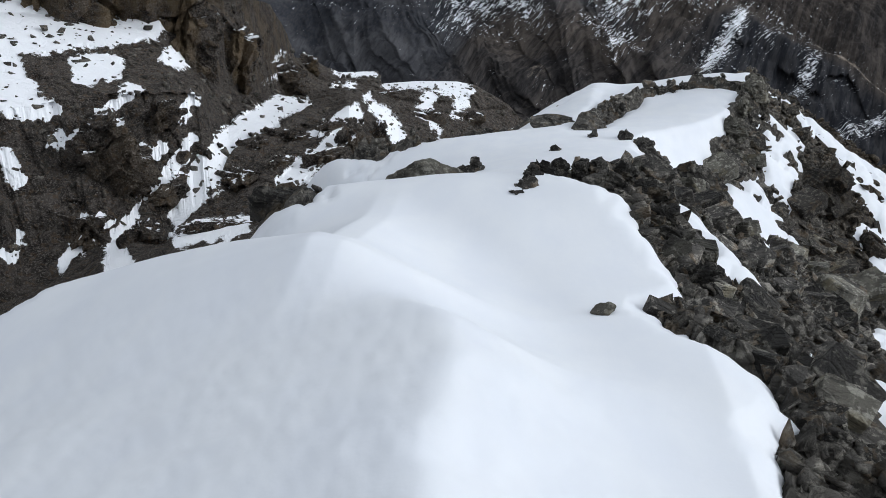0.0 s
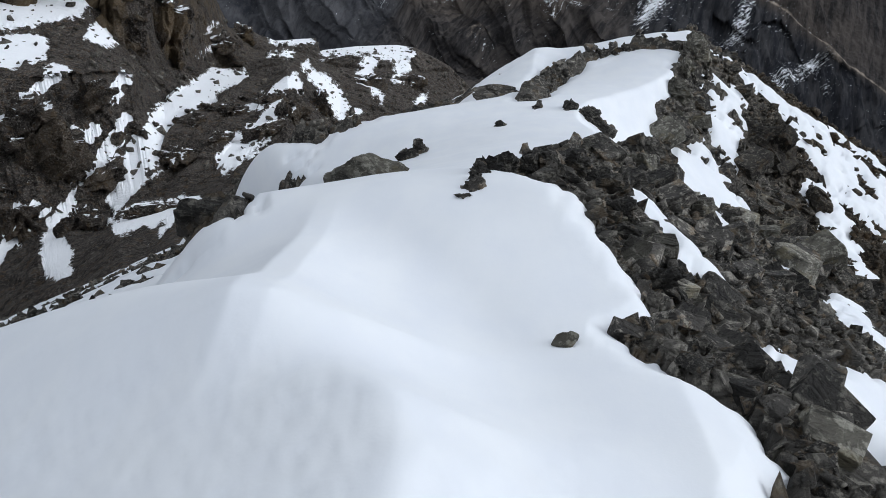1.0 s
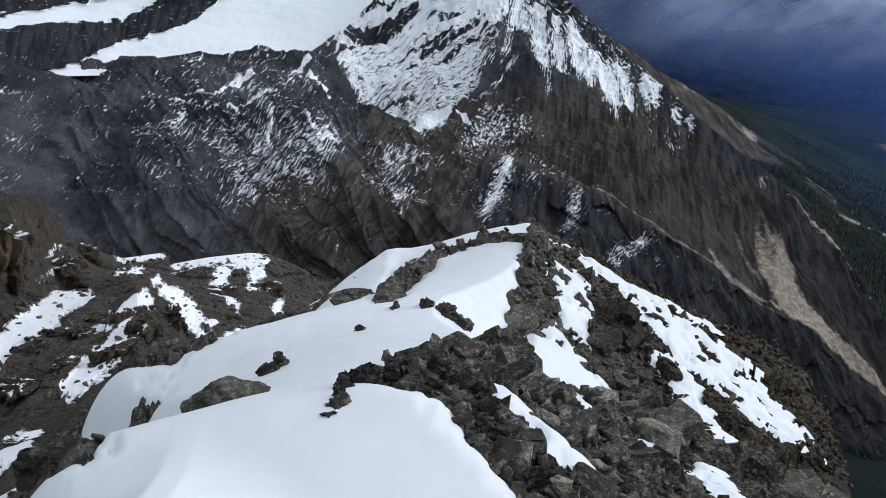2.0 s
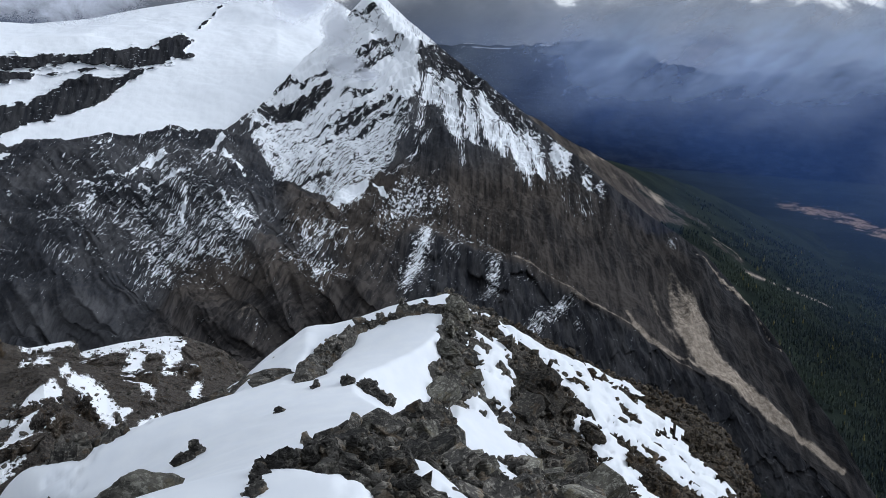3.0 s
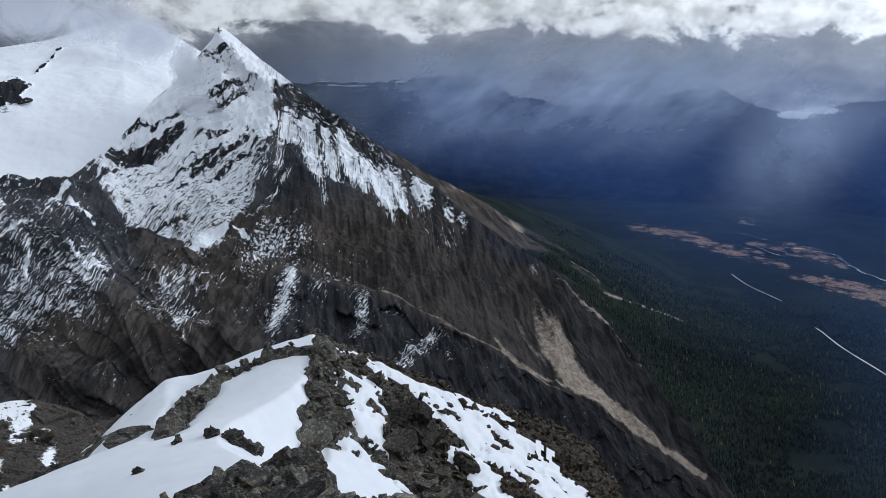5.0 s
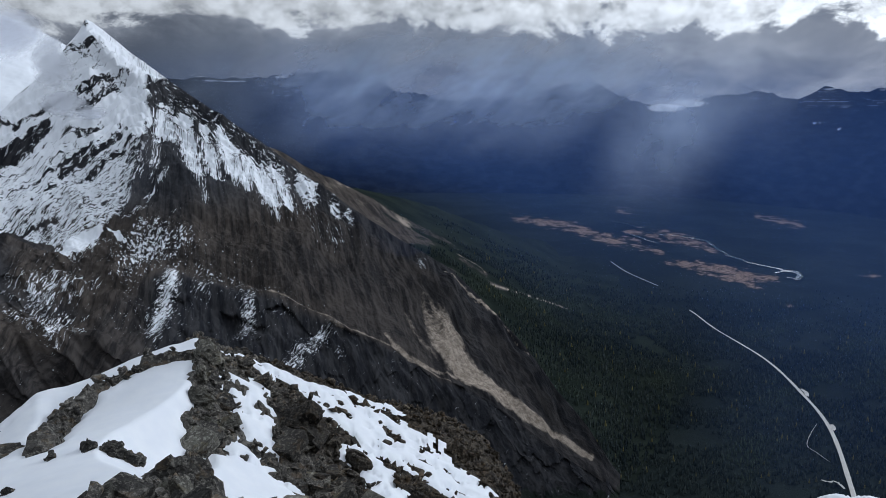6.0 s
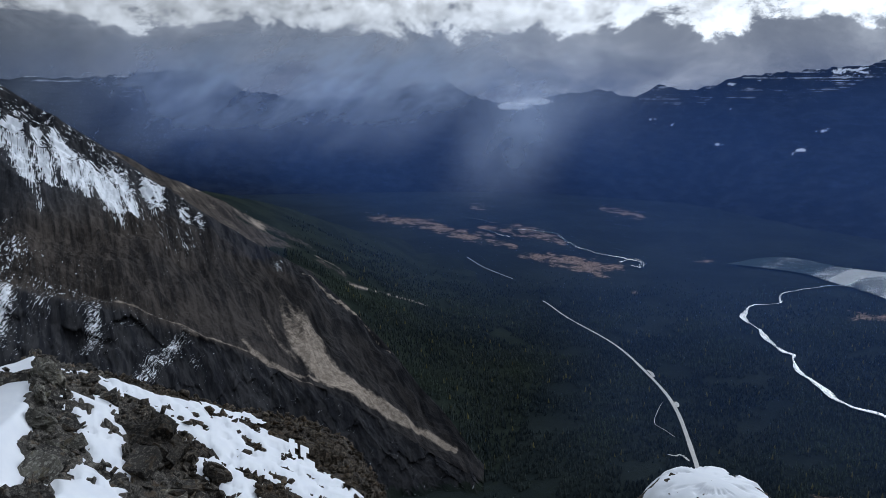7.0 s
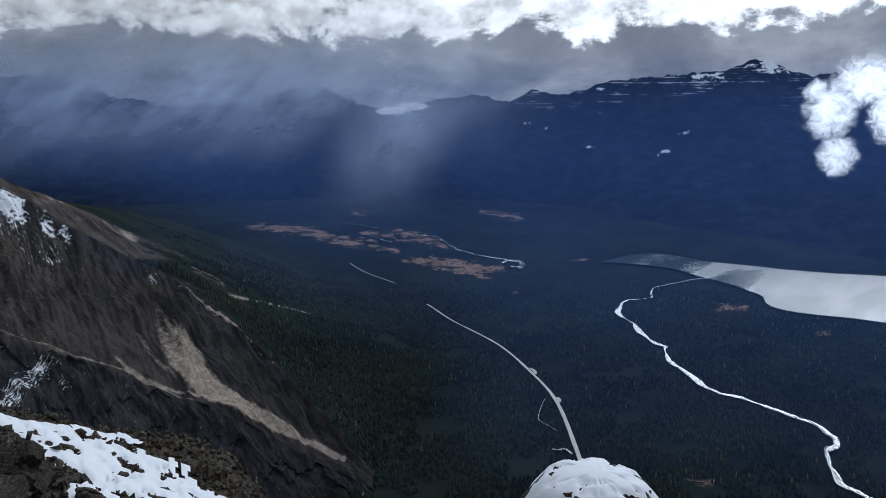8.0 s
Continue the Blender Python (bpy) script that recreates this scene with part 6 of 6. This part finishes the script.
def build_blocks():
    """Larger blocks among the scree."""
    rng = random.Random(19)
    for x0, x1, y0, y1, count, low, high in ((1.55, 2.8, 3.2, 7.0, 56, 0.16, 0.46), (0.6, 4.5, 7.2, 12.5, 60, 0.22, 0.6), (4.5, 9.5, 11, 22, 44, 0.4, 1.1)):
        for x, y, z in scatter(4 * count, x0, x1, y0, y1, 900 + count, 0.08)[:count]:
            w = low + (high - low) * rng.random() ** 1.5
            block("block", "sharp-edged grey schist block on the scree", (x, y, z + 0.08 * w), (w, w * rng.uniform(0.6, 0.9), w * rng.uniform(0.3, 0.6)), rng.uniform(0, 360), (rng.gauss(8, 14), rng.gauss(14, 14)), rng.randrange(9999), LICHEN if rng.random() < 0.35 else ROCK)


build_blocks()
rest("outcrop", "brown layered outcrop capping the ridge knob", 7.7, 24.3, (1.3, 2.6, 1.3), seed=33, planes=20, sink=0.55, mat=LICHEN)
rest("outcrop", "brown layered outcrop under the ridge knob", 6.5, 21.4, (0.8, 1.4, 0.9), seed=34, planes=18, sink=0.45, mat=LICHEN)
rest("outcrop", "dark jagged crag above the speckled snow slope", 9.6, 21.8, (2.4, 3.6, 2.2), seed=35, planes=20, turn_z=20, sink=0.5)
rest("outcrop", "brown block standing in the speckled snow", 10.8, 20.6, (0.9, 1.3, 0.9), seed=36, turn_z=20, sink=0.4)
rest("outcrop", "dark crag among the lower snow strips", 8.2, 11.9, (1.8, 1.6, 1.4), seed=37, planes=20, sink=0.5)
rest("knob_rock", "low dark rock at the snow's lower edge", 1.5, 20.3, (1.7, 1.0, 0.6), seed=40, planes=14, sink=0.45)
for k, (x, y, s) in enumerate(((0.2, 6.2, 0.16), (0.25, 6.38, 0.24), (0.28, 6.6, 0.22), (0.32, 6.86, 0.24), (0.42, 7.05, 0.3), (0.62, 7.2, 0.3), (0.85, 7.33, 0.28), (1.05, 7.42, 0.34), (1.3, 7.3, 0.3), (1.5, 7.1, 0.38), (1.75, 7.45, 0.5), (1.6, 6.5, 0.35), (1.55, 5.9, 0.3), (1.65, 5.2, 0.36), (1.8, 4.7, 0.3))):
    rest("rib_stone", "angular dark stone lining the snow rib", x, y, (s * 1.2, s, s * 0.9), seed=60 + k, turn_z=40 * k, sink=0.35)


# ---- crags of the hillside ----
def crag(label, bearing, rise, size, seed, lean=0.0, fine=5, sink=0.2, turn_z=0.0, bed=0.5):
    """A bedded outcrop standing on the hillside, parted by joints into blocks, with snow caught on its ledges."""
    a, e, hx, hy, hz = HILL_GRID
    k = np.argmin((a - bearing) ** 2 + (e - rise) ** 2)
    spot = Vector((hx.ravel()[k], hy.ravel()[k], hz.ravel()[k]))
    rng = random.Random(seed)
    bm = bmesh.new()
    bmesh.ops.create_icosphere(bm, subdivisions=fine, radius=1.0)
    cuts = []
    for _ in range(20):
        d = Vector((rng.gauss(0, 1), rng.gauss(0, 1), rng.gauss(0, 0.6))).normalized()
        cuts.append((d, rng.uniform(0.55, 0.9)))
    tilt = Euler((radians(rng.uniform(-12, 12)), radians(lean), 0)).to_matrix()
    for v in bm.verts:
        d = v.co.normalized()
        reach = min([1.0] + [c / max(1e-3, d.dot(q)) for q, c in cuts if d.dot(q) > 0.05])
        p = d * reach
        w = Vector((p.x * size[0], p.y * size[1], p.z * size[2])) * 0.5
        q = tilt @ w
        layer = q.z / bed + 0.8 * noise.noise(q * 0.25 + Vector((seed, 0, 0)))
        step = noise.cell(Vector((seed + 0.5, 3.5, math.floor(layer) + 0.5))) - 0.5
        spots = noise.voronoi(Vector((q.x * 0.45 / bed, q.y * 0.45 / bed, q.z * 0.3 / bed)) + Vector((seed, 0, 0)))[1]
        joint = noise.cell(spots[0] * 7.3) - 0.5
        chip = noise.fractal(q * 0.9 / bed, 0.8, 2.0, 4)
        out = Vector((w.x, w.y, 0.3 * w.z)).normalized()
        v.co = w + out * bed * (1.1 * step + 1.3 * joint + 0.22 * chip)
    mesh = bpy.data.meshes.new("crag")
    bm.to_mesh(mesh)
    bm.free()
    up = np.zeros(3 * len(mesh.vertices))
    mesh.vertices.foreach_get("normal", up)
    flat = up.reshape(-1, 3)[:, 2]
    mesh.attributes.new("snow", "FLOAT", "POINT").data.foreach_set("value", (-0.22 + 0.85 * smooth(0.7, 0.97, flat)).astype(np.float32))
    mesh.attributes.new("ochre", "FLOAT", "POINT").data.foreach_set("value", np.full(len(mesh.vertices), 0.8 if rise > -20 else 0.25, np.float32))
    mesh.materials.append(HILL)
    ob = new("crag", mesh)
    ob.matrix_world = Matrix.Translation(spot + Vector((0, 0, size[2] * (0.5 - sink)))) @ Euler((0, 0, radians(turn_z))).to_matrix().to_4x4()
    return tagged(ob, label, "crag")


crag("great bedded buttress of dark schist above the gully", -27.6, -25.6, (10, 9, 11), 201, 35, 6, 0.45, 20, 0.7)
crag("bedded buttress of dark schist beside the snow shelf", -24.0, -22.8, (5.5, 5, 7), 202, 35, 5, 0.4, -10, 0.7)
crag("dark broken crag at the foot of the buttress", -30.2, -29.6, (7, 6, 6), 203, 30, 5, 0.5, 0, 0.6)
crag("dark broken crag at the foot of the buttress", -26.4, -30.2, (3.6, 3, 3.6), 204, 30, 5, 0.5, 0, 0.5)
crag("tall grey-brown cliff with ochre stains", -26.5, -14.5, (24, 12, 20), 205, 70, 6, 0.5, 10, 1.3)
crag("tall grey-brown cliff with ochre stains", -22.0, -17.2, (15, 10, 19), 206, 75, 6, 0.5, -10, 1.2)
crag("tall grey-brown cliff with ochre stains", -18.8, -18.2, (12, 9, 16), 207, 75, 5, 0.5, 15, 1.0)
crag("tall grey cliff at the end of the wall", -30.5, -14.0, (18, 10, 22), 208, 70, 5, 0.5, 0, 1.2)
crag("dark crag dusted with snow on its ledges", -15.3, -20.2, (13, 8, 10), 209, 20, 5, 0.4, 0, 0.7)
crag("dark crag dusted with snow on its ledges", -13.6, -19.0, (7, 6, 7), 210, 20, 5, 0.4, 30, 0.6)
crag("narrow rib of schist dividing two snow gullies", -23.6, -27.6, (2.6, 7, 4.5), 211, 25, 4, 0.4, -25, 0.4)
crag("black overhanging crag above the snow gully", -18.8, -27.0, (6.5, 5, 4.6), 212, 10, 5, 0.35, 10, 0.45)
crag("rib of layered schist crossing the snow", -14.8, -24.0, (6, 3.2, 3.2), 213, 20, 5, 0.4, 35, 0.4)
crag("thin rib of layered schist crossing the snow", -12.0, -23.0, (6, 1.6, 1.8), 214, 15, 4, 0.35, 40, 0.35)
crag("rib of layered schist crossing the snow", -10.6, -24.0, (5.5, 5, 5.5), 215, 20, 5, 0.45, 40, 0.45)
crag("rib of layered schist crossing the snow", -12.8, -25.2, (7, 3, 2.6), 216, 20, 5, 0.4, 45, 0.4)
crag("rib of layered schist crossing the snow", -16.2, -25.6, (6, 2.2, 2.2), 217, 20, 4, 0.4, 45, 0.35)
crag("small rib of layered schist in the snow", -17.4, -24.2, (3.5, 1.4, 1.4), 218, 20, 4, 0.4, 40, 0.3)
crag("dark rocky bank at the end of the snowfield", -8.6, -23.6, (6, 5, 6), 219, 15, 5, 0.5, 0, 0.6)
crag("low brown outcrop on the far slope", -5.0, -21.8, (14, 8, 5), 220, 15, 5, 0.6, 0, 0.7)
crag("low brown outcrop on the far slope", -2.0, -21.6, (16, 9, 8), 221, 15, 5, 0.6, 0, 0.8)
crag("low brown outcrop on the far slope", -8.0, -20.4, (10, 6, 4), 222, 15, 4, 0.6, 0, 0.6)
crag("long low ledge of brown schist", -20.2, -29.6, (9, 2.2, 1.6), 223, 8, 5, 0.45, 25, 0.3)
for k in range(26):
    u = (k * 0.618) % 1.0
    crag("small dark outcrop poking through the snow", -34 + 27 * u, -22.4 - 6.5 * ((k * 0.377) % 1.0) * (0.35 + 0.65 * (1 - u)), (1.2 + 2.0 * ((k * 0.71) % 1.0), 1.2, 0.9 + 0.6 * u), 240 + k, 20, 3, 0.4, 37 * k, 0.3)


# ---- the snow-capped knoll below ----
def build_knoll():
    az = np.arange(0, 360.1, 3.0)
    r = np.concatenate([[0.02], np.linspace(0.3, 14, 70)])
    a, rr = np.meshgrid(az, r)
    x, y = 36.5 + rr * np.sin(np.radians(a)), 18.3 + rr * np.cos(np.radians(a))
    z = -19.6 - 0.06 * rr ** 2 - 0.9 * np.maximum(rr - 2.6, 0) + 0.5 * fbm(x * 0.4, y * 0.4, 5, 141) * smooth(0.5, 4, rr)
    z = np.where(rr > 13.5, z - 400, z)
    rock = grid_mesh("knoll", x, y, z, [ROCK])
    tagged(rock, "dark rocky knoll below the ridge", "knoll", kind="structure")
    cover = 2.9 - rr + 2.0 * fbm(x * 0.8, y * 0.8, 5, 143, 0.65)
    sx = grid_mesh("knoll_snow", x, y, -19.6 - 0.06 * rr ** 2 - 0.9 * np.maximum(rr - 2.6, 0) + 0.18 * np.sqrt(np.clip(cover, 0, 1)) + 0.06, [SNOW], keep=cover > 0)
    tagged(sx, "rounded snow cap on the rocky knoll", "snow", kind="structure")


build_knoll()
for k in range(16):
    turn_k, far = 2.4 * k, 1.9 + 1.6 * ((k * 0.618) % 1.0)
    w = 0.22 + 0.35 * ((k * 0.37) % 1.0)
    block("block", "dark broken block on the snowy knoll", (36.5 + far * math.sin(turn_k), 18.3 + far * math.cos(turn_k), -19.6 - 0.06 * far ** 2 - 0.9 * max(far - 2.6, 0) + 0.1), (w, 0.7 * w, 0.5 * w), 50 * k, (10, 15), 700 + k)


# ---- forest ----
def build_forest():
    """Conifers of the valley and lower slopes, too many to count."""
    rng = np.random.RandomState(3)
    n_try = 62000
    a = 31 + 55 * rng.uniform(0, 1, n_try) ** 0.9
    r = np.sqrt(rng.uniform(880 ** 2, 2350 ** 2, n_try))
    x, y = polar(a, r)
    ground = np.full(n_try, FLOOR) + 3 * fbm(x * 0.004, y * 0.004, 3, 101) * smooth(900, 1500, r) - 3.5
    lines = [APRON_NEAR, APRON_MID, APRON_FAR]
    rs = [np.interp(a, [q[0] for q in l], [q[1] for q in l]) for l in lines]
    zs = [d * np.tan(np.radians(np.interp(a, [q[0] for q in l], [q[2] for q in l]))) for d, l in zip(rs, lines)]
    slope = np.where(r < rs[1], zs[0] + (zs[1] - zs[0]) * (r - rs[0]) / (rs[1] - rs[0]), zs[1] + (zs[2] - zs[1]) * (r - rs[1]) / (rs[2] - rs[1]))
    slope = slope + 6 * fbm(x * 0.008, y * 0.008, 4, 103) * smooth(50, 40, a)
    on_slope = (a < 60) & (r > rs[0])
    z = np.where(on_slope, np.maximum(slope, ground), ground)
    ok = (fbm(x * 0.01, y * 0.01, 3, 151) > -0.45) & (rng.uniform(0, 1, n_try) < smooth(2400, 1500, r)) & ((a > 47) | on_slope) & (a + 5 * fbm(x * 0.01, y * 0.01, 3, 107) > 36)
    for line, wide in ((road_points, 9.0), (river_points, 14.0)):
        for q in line[::1]:
            ok &= np.hypot(x - q[0], y - q[1]) > wide
    # None stand in the lake.
    shore = np.array([polar(q[0], q[1]) for q in LAKE_LINE])
    wet = np.zeros(n_try, bool)
    for (ax, ay), (bx, by) in zip(shore, np.roll(shore, -1, 0)):
        wet ^= ((ay > y) != (by > y)) & (x < (bx - ax) * (y - ay) / (by - ay + 1e-9) + ax)
    ok &= ~wet
    x, y, z = x[ok], y[ok], z[ok]
    n = len(x)
    tall = rng.uniform(5, 11, n)
    wide = tall * rng.uniform(0.16, 0.24, n)
    spin = rng.uniform(0, 6.28, n)
    sides = 4
    verts = np.zeros((n, 2 * sides + 1, 3))
    for k in range(sides):
        ang = spin + 2 * np.pi * k / sides
        for level, (w, h) in enumerate(((1.0, 0.08), (0.55, 0.5))):
            jag = rng.uniform(0.75, 1.25, n)
            verts[:, level * sides + k] = np.stack([x + np.cos(ang) * wide * w * jag, y + np.sin(ang) * wide * w * jag, z + tall * h], 1)
    verts[:, 2 * sides] = np.stack([x, y, z + tall], 1)
    quads, tris = [], []
    for k in range(sides):
        m = (k + 1) % sides
        tris += [(k, m, sides + m), (k, sides + m, sides + k), (sides + k, sides + m, 2 * sides)]
    tris = np.array(tris)[None] + (np.arange(n) * (2 * sides + 1))[:, None, None]
    tris = tris.reshape(-1, 3)
    mesh = bpy.data.meshes.new("forest")
    mesh.vertices.add(verts.shape[0] * verts.shape[1])
    mesh.vertices.foreach_set("co", verts.reshape(-1))
    mesh.loops.add(3 * len(tris))
    mesh.loops.foreach_set("vertex_index", tris.ravel().astype(np.int32))
    mesh.polygons.add(len(tris))
    mesh.polygons.foreach_set("loop_start", np.arange(0, 3 * len(tris), 3, dtype=np.int32))
    mesh.update(calc_edges=True)
    mesh.materials.append(NEEDLES)
    tagged(new("forest", mesh), "dense dark conifer forest filling the valley", "forest", kind="stuff")


build_forest()
